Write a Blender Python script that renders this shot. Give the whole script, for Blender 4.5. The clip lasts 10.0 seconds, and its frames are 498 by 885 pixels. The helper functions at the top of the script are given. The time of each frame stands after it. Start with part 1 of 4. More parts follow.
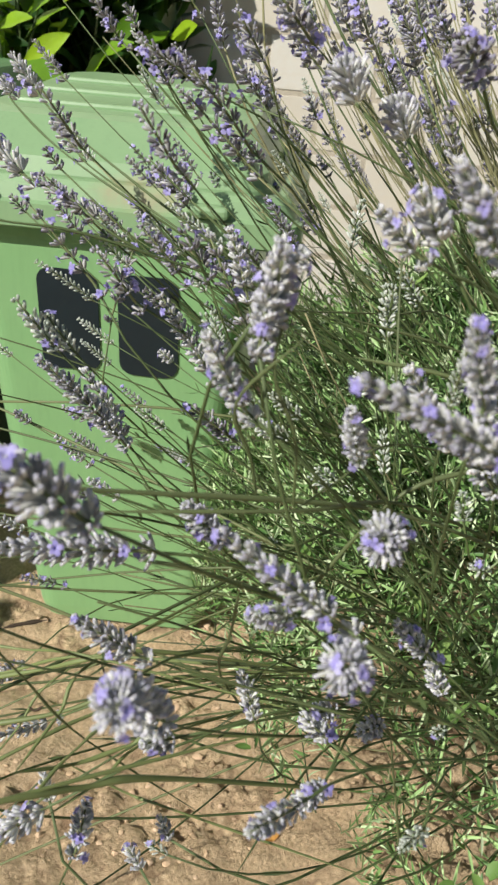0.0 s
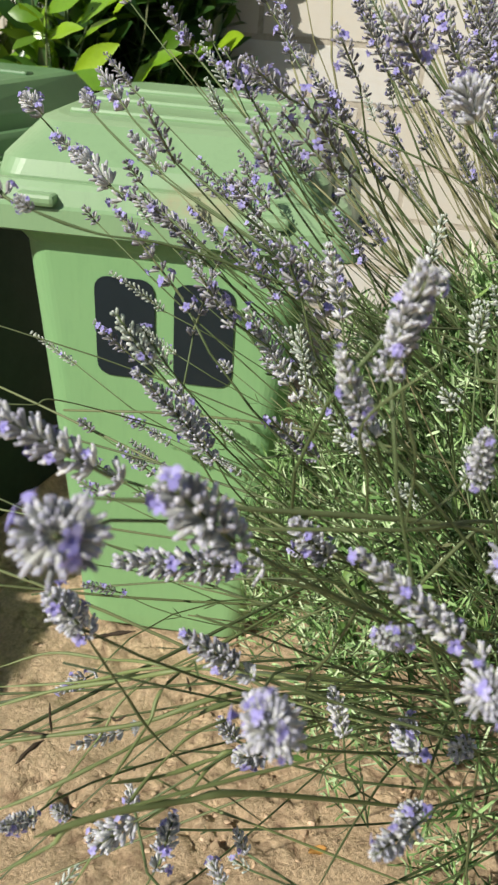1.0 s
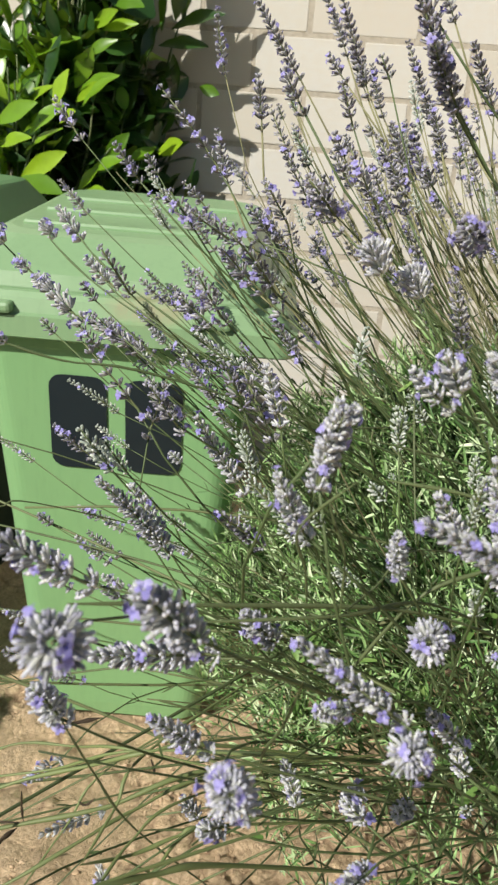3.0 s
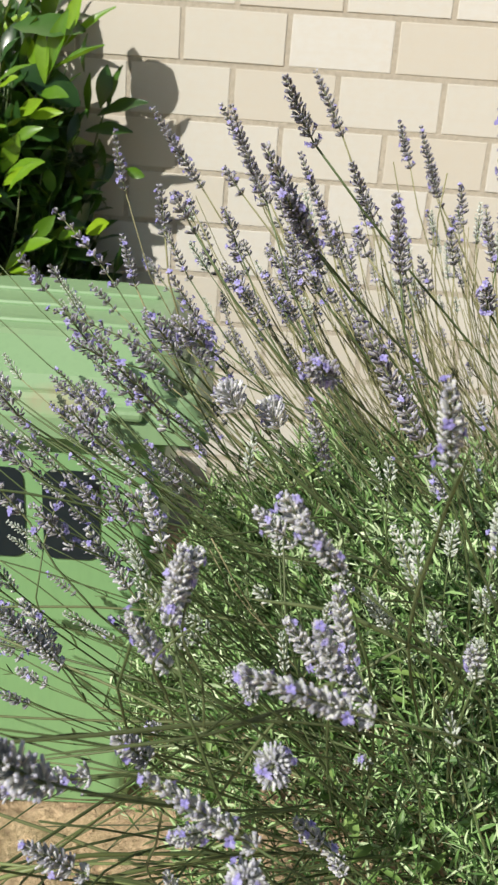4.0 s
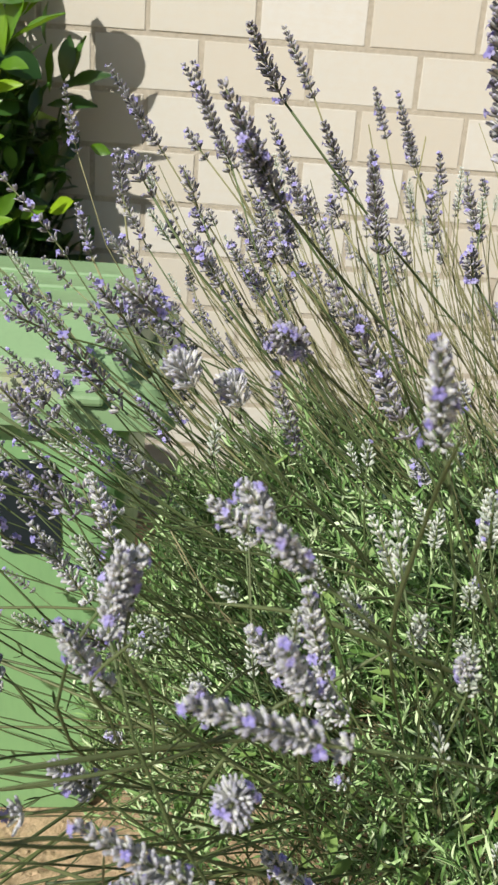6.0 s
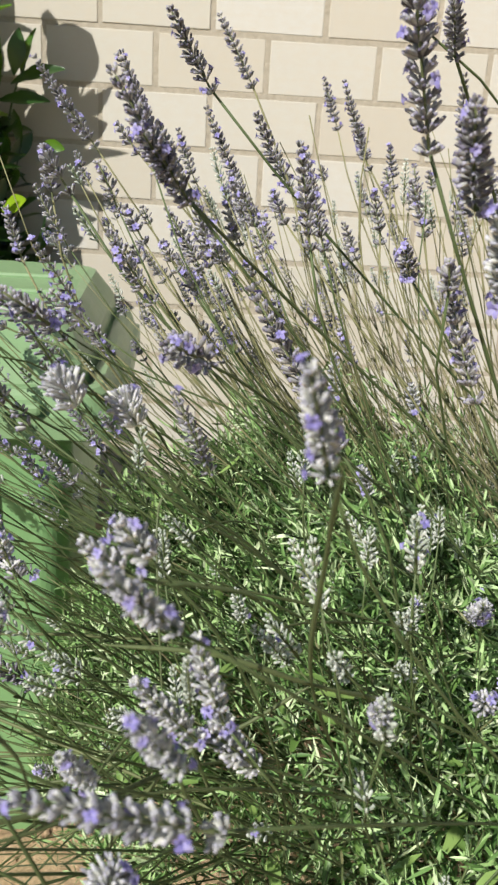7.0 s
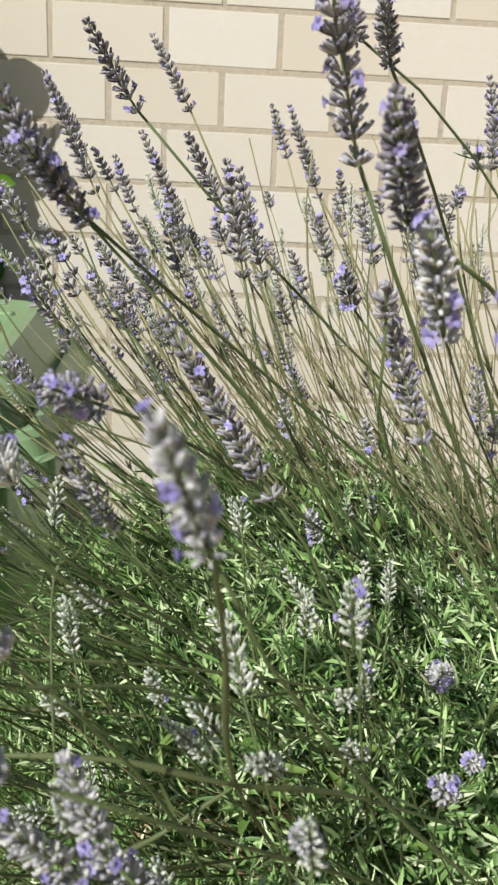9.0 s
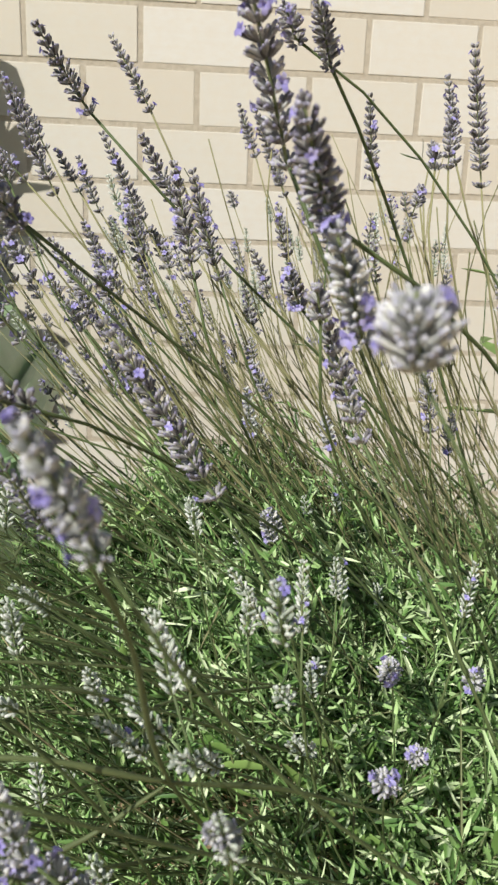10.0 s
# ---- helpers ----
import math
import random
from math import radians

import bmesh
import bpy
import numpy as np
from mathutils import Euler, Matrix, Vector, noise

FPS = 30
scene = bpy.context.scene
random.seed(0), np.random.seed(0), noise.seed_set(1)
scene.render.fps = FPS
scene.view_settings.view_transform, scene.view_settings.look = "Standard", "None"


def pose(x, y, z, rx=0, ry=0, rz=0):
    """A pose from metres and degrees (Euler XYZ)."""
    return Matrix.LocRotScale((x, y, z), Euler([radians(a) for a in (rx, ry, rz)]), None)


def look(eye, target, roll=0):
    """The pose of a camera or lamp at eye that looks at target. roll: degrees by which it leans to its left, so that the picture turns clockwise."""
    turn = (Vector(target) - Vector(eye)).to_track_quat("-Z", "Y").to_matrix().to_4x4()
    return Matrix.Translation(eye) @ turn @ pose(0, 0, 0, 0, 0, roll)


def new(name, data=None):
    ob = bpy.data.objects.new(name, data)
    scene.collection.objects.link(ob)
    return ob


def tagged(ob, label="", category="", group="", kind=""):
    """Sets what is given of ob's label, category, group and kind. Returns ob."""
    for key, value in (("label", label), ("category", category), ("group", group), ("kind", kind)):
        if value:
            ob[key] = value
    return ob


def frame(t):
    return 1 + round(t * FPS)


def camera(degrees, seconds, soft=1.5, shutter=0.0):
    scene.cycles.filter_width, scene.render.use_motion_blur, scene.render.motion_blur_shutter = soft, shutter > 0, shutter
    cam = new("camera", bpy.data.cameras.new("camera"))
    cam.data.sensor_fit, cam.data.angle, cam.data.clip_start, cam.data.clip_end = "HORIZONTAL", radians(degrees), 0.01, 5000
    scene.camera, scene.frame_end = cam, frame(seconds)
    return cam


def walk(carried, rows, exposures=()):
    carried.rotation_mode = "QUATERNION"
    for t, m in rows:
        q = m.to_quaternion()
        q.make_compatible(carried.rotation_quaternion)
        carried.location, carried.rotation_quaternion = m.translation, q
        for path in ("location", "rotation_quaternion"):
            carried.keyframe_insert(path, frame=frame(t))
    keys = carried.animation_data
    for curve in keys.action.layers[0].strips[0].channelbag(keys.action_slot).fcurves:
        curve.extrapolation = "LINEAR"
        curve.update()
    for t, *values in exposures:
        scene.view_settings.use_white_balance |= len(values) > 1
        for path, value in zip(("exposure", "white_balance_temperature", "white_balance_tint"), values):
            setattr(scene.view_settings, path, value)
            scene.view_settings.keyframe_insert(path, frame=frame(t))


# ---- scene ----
cam = camera(36.0, 10.0, soft=2.45)
cam.data.dof.use_dof, cam.data.dof.focus_distance, cam.data.dof.aperture_fstop = True, 0.80, 22.0
METRES, EYE, TILT, LEAN, TURN = 0.537, 1.111, -27.9, -4.38, 10.1
ROWS = [
    (0.0, 0.0, 0.0, 0.0, 0.0, 0.0, -0.0),
    (0.5, -0.0459, 0.0066, 0.007, 1.04, 0.1, -0.58),
    (1.0, -0.0925, -0.0021, 0.0101, 1.62, 0.47, -0.92),
    (1.5, -0.1085, -0.0319, 0.0053, 1.77, 1.11, -0.92),
    (2.0, -0.126, -0.0599, 0.0037, 1.15, 2.17, -0.59),
    (3.5, -0.0428, -0.1876, 0.09, -4.09, 7.85, 2.24),
    (4.0, 0.0122, -0.2289, 0.1285, -5.71, 9.59, 3.17),
    (4.5, 0.0185, -0.2234, 0.1306, -6.82, 10.57, 3.68),
    (5.0, 0.011, -0.2363, 0.1279, -7.15, 10.51, 3.79),
    (6.5, 0.0959, -0.0318, 0.1497, -7.61, 7.93, 4.57),
    (7.0, 0.1557, -0.0277, 0.1751, -8.51, 8.16, 5.45),
    (7.5, 0.2127, 0.0362, 0.2007, -9.41, 8.93, 6.17),
    (8.0, 0.2325, 0.0685, 0.2262, -9.97, 9.87, 6.58),
    (8.5, 0.244, 0.1006, 0.2248, -10.11, 10.47, 6.86),
    (9.0, 0.2489, 0.0886, 0.2077, -10.12, 10.47, 7.11),
    (9.5, 0.2636, 0.0691, 0.2052, -10.26, 10.29, 7.49),
    (10.0, 0.3079, 0.0672, 0.2017, -10.75, 10.2, 7.86),
]
walk(cam, [(t, pose(0.412, -2.665, EYE, TILT, LEAN, TURN) @ pose(METRES * x, METRES * y, METRES * z, 90 + pitch, roll, yaw)) for t, x, y, z, yaw, pitch, roll in ROWS], [(0.0, 0.23), (7.0, 0.23), (10.0, 0.17)])

# ---- light ----
SUN_WAY = Vector((0.47, 0.63, -0.62)).normalized()
world = bpy.data.worlds.new("sky")
scene.world = world
world.use_nodes = True
wn = world.node_tree.nodes
sky = wn.new("ShaderNodeTexSky")
sky.sky_type = "NISHITA"
sky.sun_disc = False
sky.sun_elevation = math.asin(-SUN_WAY.z)
sky.sun_rotation = math.atan2(-SUN_WAY.x, -SUN_WAY.y)
wn["Background"].inputs["Strength"].default_value = 0.054
world.node_tree.links.new(sky.outputs[0], wn["Background"].inputs["Color"])
sun = new("sun", bpy.data.lights.new("sun", "SUN"))
sun.data.energy = 4.68
sun.data.angle = radians(0.53)
sun.data.color = (1.0, 0.955, 0.88)
sun.matrix_world = look((-6, -7, 9), Vector((-6, -7, 9)) + SUN_WAY)


# ---- materials ----
def material(name):
    m = bpy.data.materials.new(name)
    m.use_nodes = True
    nt = m.node_tree
    return m, nt, nt.nodes, nt.nodes["Principled BSDF"]


def ramp(nt, source, stops):
    r = nt.nodes.new("ShaderNodeValToRGB")
    el = r.color_ramp.elements
    el[0].position, el[0].color = stops[0][0], (*stops[0][1], 1)
    el[1].position, el[1].color = stops[-1][0], (*stops[-1][1], 1)
    for p, c in stops[1:-1]:
        e = el.new(p)
        e.color = (*c, 1)
    nt.links.new(source, r.inputs[0])
    return r.outputs[0]


def noise_tex(nt, scale, detail=4, rough=0.6, space="Object", stretch=None):
    co = nt.nodes.new("ShaderNodeTexCoord").outputs[space]
    if stretch:
        mp = nt.nodes.new("ShaderNodeMapping")
        mp.inputs["Scale"].default_value = stretch
        nt.links.new(co, mp.inputs[0])
        co = mp.outputs[0]
    n = nt.nodes.new("ShaderNodeTexNoise")
    n.inputs["Scale"].default_value, n.inputs["Detail"].default_value, n.inputs["Roughness"].default_value = scale, detail, rough
    nt.links.new(co, n.inputs["Vector"])
    return n.outputs[0]


def mix(nt, fac, a, b, kind="MIX"):
    m = nt.nodes.new("ShaderNodeMix")
    m.data_type, m.blend_type = "RGBA", kind
    for sock, v in ((m.inputs[0], fac), (m.inputs[6], a), (m.inputs[7], b)):
        if hasattr(v, "links"):
            nt.links.new(v, sock)
        else:
            sock.default_value = v if isinstance(v, float) else (*v, 1)
    return m.outputs[2]


def bump(nt, height, strength, distance, bsdf):
    b = nt.nodes.new("ShaderNodeBump")
    b.inputs["Strength"].default_value, b.inputs["Distance"].default_value = strength, distance
    nt.links.new(height, b.inputs["Height"])
    nt.links.new(b.outputs[0], bsdf.inputs["Normal"])


def translucent(nt, bsdf, colour, amount):
    """Lets some light through thin leaves."""
    t = nt.nodes.new("ShaderNodeBsdfTranslucent")
    if hasattr(colour, "links"):
        nt.links.new(colour, t.inputs[0])
    else:
        t.inputs[0].default_value = (*colour, 1)
    ms = nt.nodes.new("ShaderNodeMixShader")
    ms.inputs[0].default_value = amount
    nt.links.new(bsdf.outputs[0], ms.inputs[1])
    nt.links.new(t.outputs[0], ms.inputs[2])
    nt.links.new(ms.outputs[0], nt.nodes["Material Output"].inputs[0])


def block_material():
    m, nt, nodes, b = material("cream_block")
    rnd = nodes.new("ShaderNodeObjectInfo").outputs["Random"]
    base = ramp(nt, rnd, [(0, (0.535, 0.50, 0.425)), (0.4, (0.55, 0.53, 0.465)), (1, (0.595, 0.585, 0.54))])
    stain = noise_tex(nt, 9, 6, 0.65, "Generated")
    col = mix(nt, ramp(nt, stain, [(0.35, (0, 0, 0)), (0.8, (0.45, 0.45, 0.45))]), base, (0.55, 0.475, 0.36))
    grain = noise_tex(nt, 420, 3, 0.7)
    col = mix(nt, 0.16, col, grain, "OVERLAY")
    nt.links.new(col, b.inputs["Base Color"])
    b.inputs["Roughness"].default_value = 0.82
    bump(nt, grain, 0.25, 0.002, b)
    return m


def mortar_material():
    m, nt, nodes, b = material("mortar")
    n = noise_tex(nt, 60, 6, 0.7)
    nt.links.new(ramp(nt, n, [(0.3, (0.36, 0.32, 0.25)), (0.7, (0.49, 0.44, 0.355))]), b.inputs["Base Color"])
    b.inputs["Roughness"].default_value = 0.95
    bump(nt, n, 0.7, 0.006, b)
    return m


def clods(nt, scale):
    v = nt.nodes.new("ShaderNodeTexVoronoi")
    v.inputs["Scale"].default_value = scale
    v.inputs["Randomness"].default_value = 1.0
    warp = nt.nodes.new("ShaderNodeVectorMath")
    warp.operation = "ADD"
    co = nt.nodes.new("ShaderNodeTexCoord").outputs["Object"]
    n = nt.nodes.new("ShaderNodeTexNoise")
    n.inputs["Scale"].default_value = scale * 0.7
    sc = nt.nodes.new("ShaderNodeVectorMath")
    sc.operation = "SCALE"
    sc.inputs["Scale"].default_value = 0.9 / scale
    nt.links.new(co, n.inputs["Vector"])
    nt.links.new(n.outputs["Color"], sc.inputs[0])
    nt.links.new(co, warp.inputs[0])
    nt.links.new(sc.outputs[0], warp.inputs[1])
    nt.links.new(warp.outputs[0], v.inputs["Vector"])
    return v.outputs["Distance"]


def soil_material():
    """Dry sandy loam: broad tone, crumbs of two sizes, dark gaps between them."""
    m, nt, nodes, b = material("sandy_soil")
    big = noise_tex(nt, 3.5, 6, 0.65)
    fine = noise_tex(nt, 120, 8, 0.75)
    c1 = ramp(nt, big, [(0.3, (0.74, 0.535, 0.32)), (0.7, (0.86, 0.66, 0.42))])
    c2 = ramp(nt, fine, [(0.32, (0.54, 0.37, 0.21)), (0.5, (0.78, 0.58, 0.355)), (0.7, (0.90, 0.73, 0.50))])
    col = mix(nt, 0.5, c1, c2)
    small, large = clods(nt, 150), clods(nt, 46)
    col = mix(nt, ramp(nt, small, [(0.35, (0, 0, 0)), (0.75, (0.34, 0.34, 0.34))]), col, (0.38, 0.245, 0.14))
    patch = ramp(nt, noise_tex(nt, 7, 4, 0.6), [(0.47, (0, 0, 0)), (0.58, (1, 1, 1))])
    gaps = mix(nt, patch, (0.0, 0.0, 0.0), ramp(nt, large, [(0.4, (0, 0, 0)), (0.8, (0.8, 0.8, 0.8))]))
    col = mix(nt, gaps, col, (0.30, 0.19, 0.11))
    nt.links.new(col, b.inputs["Base Color"])
    b.inputs["Roughness"].default_value = 0.95
    hills = mix(nt, mix(nt, 0.5, (1.0, 1.0, 1.0), mix(nt, patch, (1.0, 1.0, 1.0), (0.3, 0.3, 0.3))), large, mix(nt, 0.5, fine, noise_tex(nt, 35, 6, 0.7)))
    inv = nt.nodes.new("ShaderNodeInvert")
    nt.links.new(hills, inv.inputs["Color"])
    bump(nt, inv.outputs[0], 1.0, 0.03, b)
    return m


def plastic_material(name, colour, rough=0.42, dusty=1.0, smear=None):
    m, nt, nodes, b = material(name)
    dust = noise_tex(nt, 7, 8, 0.7)
    streak = noise_tex(nt, 14, 6, 0.65, "Object", (6, 6, 0.7))
    c = mix(nt, ramp(nt, dust, [(0.45, (0, 0, 0)), (0.8, (0.3, 0.3, 0.3))]), colour, tuple(min(1, v * 0.75 + a) for v, a in zip(colour, (0.065 * dusty, 0.075 * dusty, 0.05 * dusty))))
    c = mix(nt, ramp(nt, streak, [(0.5, (0, 0, 0)), (0.85, (0.3, 0.3, 0.3))]), c, tuple(v * 0.55 + 0.02 * dusty for v in colour))
    if smear:
        # dried mud where something has run down
        centre, size = smear
        co = nodes.new("ShaderNodeTexCoord").outputs["Object"]
        mp = nodes.new("ShaderNodeMapping")
        mp.vector_type = "TEXTURE"
        mp.inputs["Location"].default_value, mp.inputs["Scale"].default_value = centre, size
        nt.links.new(co, mp.inputs[0])
        away = nodes.new("ShaderNodeVectorMath")
        away.operation = "LENGTH"
        nt.links.new(mp.outputs[0], away.inputs[0])
        spot = ramp(nt, away.outputs["Value"], [(0.35, (0.75, 0.75, 0.75)), (1.0, (0, 0, 0))])
        c = mix(nt, mix(nt, 1.0, spot, ramp(nt, noise_tex(nt, 30, 6, 0.65), [(0.35, (0.25, 0.25, 0.25)), (0.6, (1, 1, 1))]), "MULTIPLY"), c, (0.34, 0.26, 0.155))
    nt.links.new(c, b.inputs["Base Color"])
    nt.links.new(ramp(nt, dust, [(0.3, (rough - 0.08,) * 3), (0.8, (rough + 0.2,) * 3)]), b.inputs["Roughness"])
    bump(nt, noise_tex(nt, 260, 3, 0.6), 0.12, 0.001, b)
    return m


def plain_material(name, colour, rough, metal=0.0):
    m, nt, nodes, b = material(name)
    n = noise_tex(nt, 40, 5, 0.65)
    nt.links.new(mix(nt, n, tuple(v * 0.75 for v in colour), tuple(min(1, v * 1.2) for v in colour)), b.inputs["Base Color"])
    b.inputs["Roughness"].default_value, b.inputs["Metallic"].default_value = rough, metal
    return m


def island_material(name, stops, rough, through_colour=None, amount=0.0, grain=0.0):
    """Varies from leaf to leaf or bud to bud, and slightly from thing to thing."""
    m, nt, nodes, b = material(name)
    rnd = nodes.new("ShaderNodeNewGeometry").outputs["Random Per Island"]
    col = ramp(nt, rnd, stops)
    whole = nodes.new("ShaderNodeObjectInfo").outputs["Random"]
    col = mix(nt, 0.35, col, ramp(nt, whole, [(0, (0.34, 0.34, 0.34)), (1, (0.66, 0.66, 0.66))]), "OVERLAY")
    if grain:
        col = mix(nt, grain, col, noise_tex(nt, 700, 2, 0.6), "OVERLAY")
    nt.links.new(col, b.inputs["Base Color"])
    b.inputs["Roughness"].default_value = rough
    if amount:
        translucent(nt, b, through_colour or col, amount)
    return m


BLOCK, MORTAR, SOIL = block_material(), mortar_material(), soil_material()
BIN_GREEN = plastic_material("green_bin_plastic", (0.225, 0.425, 0.185))
BIN_LID = plastic_material("faded_green_lid", (0.220, 0.355, 0.180), 0.36, smear=((0.07, -0.357, 0.9), (0.085, 0.08, 0.03)))
# second bin's greens: shade on its body and lid worked into the colour
BIN_DARK_SHADE = plastic_material("shade_dark_green_plastic", (0.004, 0.017, 0.005), 0.65, 0.1)
BIN_LID_SHADE = plastic_material("shade_deep_green_plastic", (0.085, 0.19, 0.075), 0.45)
DECAL = plain_material("black_sticker", (0.008, 0.017, 0.022), 0.5)
RUBBER = plain_material("black_rubber", (0.02, 0.02, 0.02), 0.8)
PEBBLE = island_material("pebble", [(0, (0.38, 0.265, 0.16)), (0.5, (0.58, 0.42, 0.265)), (1, (0.70, 0.53, 0.36))], 0.9)
CALYX = island_material("lavender_calyx", [(0, (0.115, 0.108, 0.11)), (0.3, (0.268, 0.263, 0.265)), (0.65, (0.43, 0.43, 0.428)), (1, (0.66, 0.665, 0.645))], 0.9, amount=0.18, grain=0.35)
TIP = island_material("violet_calyx_teeth", [(0, (0.13, 0.115, 0.17)), (0.5, (0.295, 0.285, 0.375)), (1, (0.51, 0.50, 0.61))], 0.9, amount=0.18, grain=0.35)
COROLLA = island_material("lavender_corolla", [(0, (0.27, 0.245, 0.60)), (0.6, (0.40, 0.365, 0.72)), (1, (0.57, 0.545, 0.83))], 0.7, amount=0.3)
CALYX_LIGHT = island_material("silvery_calyx", [(0, (0.25, 0.26, 0.262)), (0.35, (0.485, 0.50, 0.488)), (0.7, (0.685, 0.70, 0.668)), (1, (0.86, 0.87, 0.81))], 0.9, amount=0.2, grain=0.35)
TIP_LIGHT = island_material("pale_violet_calyx_teeth", [(0, (0.29, 0.285, 0.36)), (0.5, (0.50, 0.505, 0.585)), (1, (0.75, 0.755, 0.79))], 0.9, amount=0.2, grain=0.35)
PALE_BUD = island_material("pale_lavender_bud", [(0, (0.35, 0.41, 0.33)), (0.5, (0.55, 0.61, 0.53)), (1, (0.79, 0.82, 0.77))], 0.9, amount=0.2, grain=0.3)
STALK = island_material("lavender_stalk", [(0, (0.040, 0.066, 0.022)), (0.5, (0.078, 0.118, 0.04)), (0.8, (0.122, 0.160, 0.06)), (1, (0.22, 0.225, 0.11))], 0.62)
FOLIAGE = island_material("lavender_leaf", [(0, (0.06, 0.14, 0.034)), (0.35, (0.215, 0.395, 0.118)), (0.7, (0.43, 0.62, 0.265)), (1, (0.73, 0.83, 0.57))], 0.55, amount=0.10)
BROAD = island_material("broad_green_leaf", [(0, (0.10, 0.20, 0.045)), (1, (0.26, 0.39, 0.115))], 0.5, amount=0.16)
DRY = island_material("dry_stalk", [(0, (0.11, 0.122, 0.05)), (0.5, (0.21, 0.213, 0.098)), (1, (0.38, 0.34, 0.19))], 0.7)
GREEN_STALK = island_material("green_stalk", [(0, (0.04, 0.06, 0.02)), (0.5, (0.085, 0.115, 0.042)), (1, (0.19, 0.22, 0.095))], 0.6)
LOW_STALK = island_material("low_green_stalk", [(0, (0.075, 0.11, 0.035)), (0.5, (0.14, 0.18, 0.06)), (1, (0.25, 0.285, 0.12))], 0.55)
WITHERED = plain_material("withered_twig", (0.045, 0.03, 0.015), 0.8)
WOOD = plain_material("woody_stem", (0.17, 0.13, 0.09), 0.9)


def laurel_material(name, stops, amount):
    m, nt, nodes, b = material(name)
    whole = nodes.new("ShaderNodeObjectInfo").outputs["Random"]
    isl = nodes.new("ShaderNodeNewGeometry").outputs["Random Per Island"]
    add = nodes.new("ShaderNodeMath")
    nt.links.new(whole, add.inputs[0])
    nt.links.new(isl, add.inputs[1])
    part_of = nodes.new("ShaderNodeMath")
    part_of.operation = "FRACT"
    nt.links.new(add.outputs[0], part_of.inputs[0])
    col = ramp(nt, part_of.outputs[0], stops)
    col = mix(nt, 0.2, col, noise_tex(nt, 60, 4, 0.6), "OVERLAY")
    nt.links.new(col, b.inputs["Base Color"])
    b.inputs["Roughness"].default_value = 0.30
    b.inputs["Specular IOR Level"].default_value = 0.5
    translucent(nt, b, (0.42, 0.70, 0.04), amount)
    return m


LAUREL = laurel_material("laurel_leaf", [(0, (0.012, 0.036, 0.009)), (0.6, (0.024, 0.07, 0.014)), (0.9, (0.045, 0.115, 0.018)), (1, (0.09, 0.2, 0.025))], 0.07)
LAUREL_YOUNG = laurel_material("young_laurel_leaf", [(0, (0.065, 0.16, 0.010)), (0.5, (0.14, 0.275, 0.014)), (1, (0.27, 0.42, 0.02))], 0.16)


# ---- helpers for meshes ----
def mesh_from(name, verts, faces, mats, smooth=False, index=None):
    me = bpy.data.meshes.new(name)
    me.from_pydata([tuple(v) for v in verts], [], faces)
    for m in (mats if isinstance(mats, (list, tuple)) else [mats]):
        me.materials.append(m)
    if index is not None:
        me.polygons.foreach_set("material_index", index)
    if smooth:
        me.polygons.foreach_set("use_smooth", [True] * len(me.polygons))
    me.update()
    return me


def part(name, bm, mat, parent, label=""):
    """Links a bmesh as one mesh object under a thing or a part."""
    me = bpy.data.meshes.new(name)
    bm.to_mesh(me)
    bm.free()
    me.materials.append(mat)
    ob = new(name, me)
    ob.parent = parent
    return tagged(ob, label=label) if label else ob


def child(name, me, parent, m=None):
    ob = new(name, me)
    ob.parent = parent
    if m is not None:
        ob.matrix_basis = m
    return ob


def box(bm, x0, y0, z0, x1, y1, z1, bevel=0.0, seg=1):
    r = bmesh.ops.create_cube(bm, size=1)["verts"]
    for v in r:
        v.co = Vector(((x0 + x1) / 2 + v.co.x * (x1 - x0), (y0 + y1) / 2 + v.co.y * (y1 - y0), (z0 + z1) / 2 + v.co.z * (z1 - z0)))
    if bevel:
        es = list({e for v in r for e in v.link_edges})
        bmesh.ops.bevel(bm, geom=es, offset=bevel, segments=seg, profile=0.5, affect="EDGES")


def rounded_ring(w, d, r, n=4):
    """Points round a rectangle with rounded corners, centred on the origin."""
    pts = []
    for cx, cy, a0 in ((w / 2 - r, d / 2 - r, 0), (-w / 2 + r, d / 2 - r, 90), (-w / 2 + r, -d / 2 + r, 180), (w / 2 - r, -d / 2 + r, 270)):
        for i in range(n + 1):
            a = radians(a0 + 90 * i / n)
            pts.append((cx + r * math.cos(a), cy + r * math.sin(a)))
    return pts


def loft(bm, rings, cap_first=True, cap_last=True):
    """Skins closed rings of equally many points."""
    vs = [[bm.verts.new(p) for p in ring] for ring in rings]
    n = len(vs[0])
    for a, b in zip(vs, vs[1:]):
        for i in range(n):
            bm.faces.new((a[i], a[(i + 1) % n], b[(i + 1) % n], b[i]))
    if cap_first:
        bm.faces.new(list(reversed(vs[0])))
    if cap_last:
        bm.faces.new(vs[-1])
    return vs


def tube(verts, faces, path, radii, sides=4):
    """Adds a tube along a path to lists of vertices and faces."""
    base = len(verts)
    n = len(path)
    for i, p in enumerate(path):
        way = (path[min(i + 1, n - 1)] - path[max(i - 1, 0)]).normalized()
        side = way.cross(Vector((0.3, 0.9, 0.2))).normalized()
        up = way.cross(side)
        for k in range(sides):
            a = 2 * math.pi * k / sides
            verts.append(p + (side * math.cos(a) + up * math.sin(a)) * radii[i])
    for i in range(n - 1):
        for k in range(sides):
            k2 = (k + 1) % sides
            faces.append((base + i * sides + k, base + i * sides + k2, base + (i + 1) * sides + k2, base + (i + 1) * sides + k))
    faces.append(tuple(base + (n - 1) * sides + k for k in range(sides)))


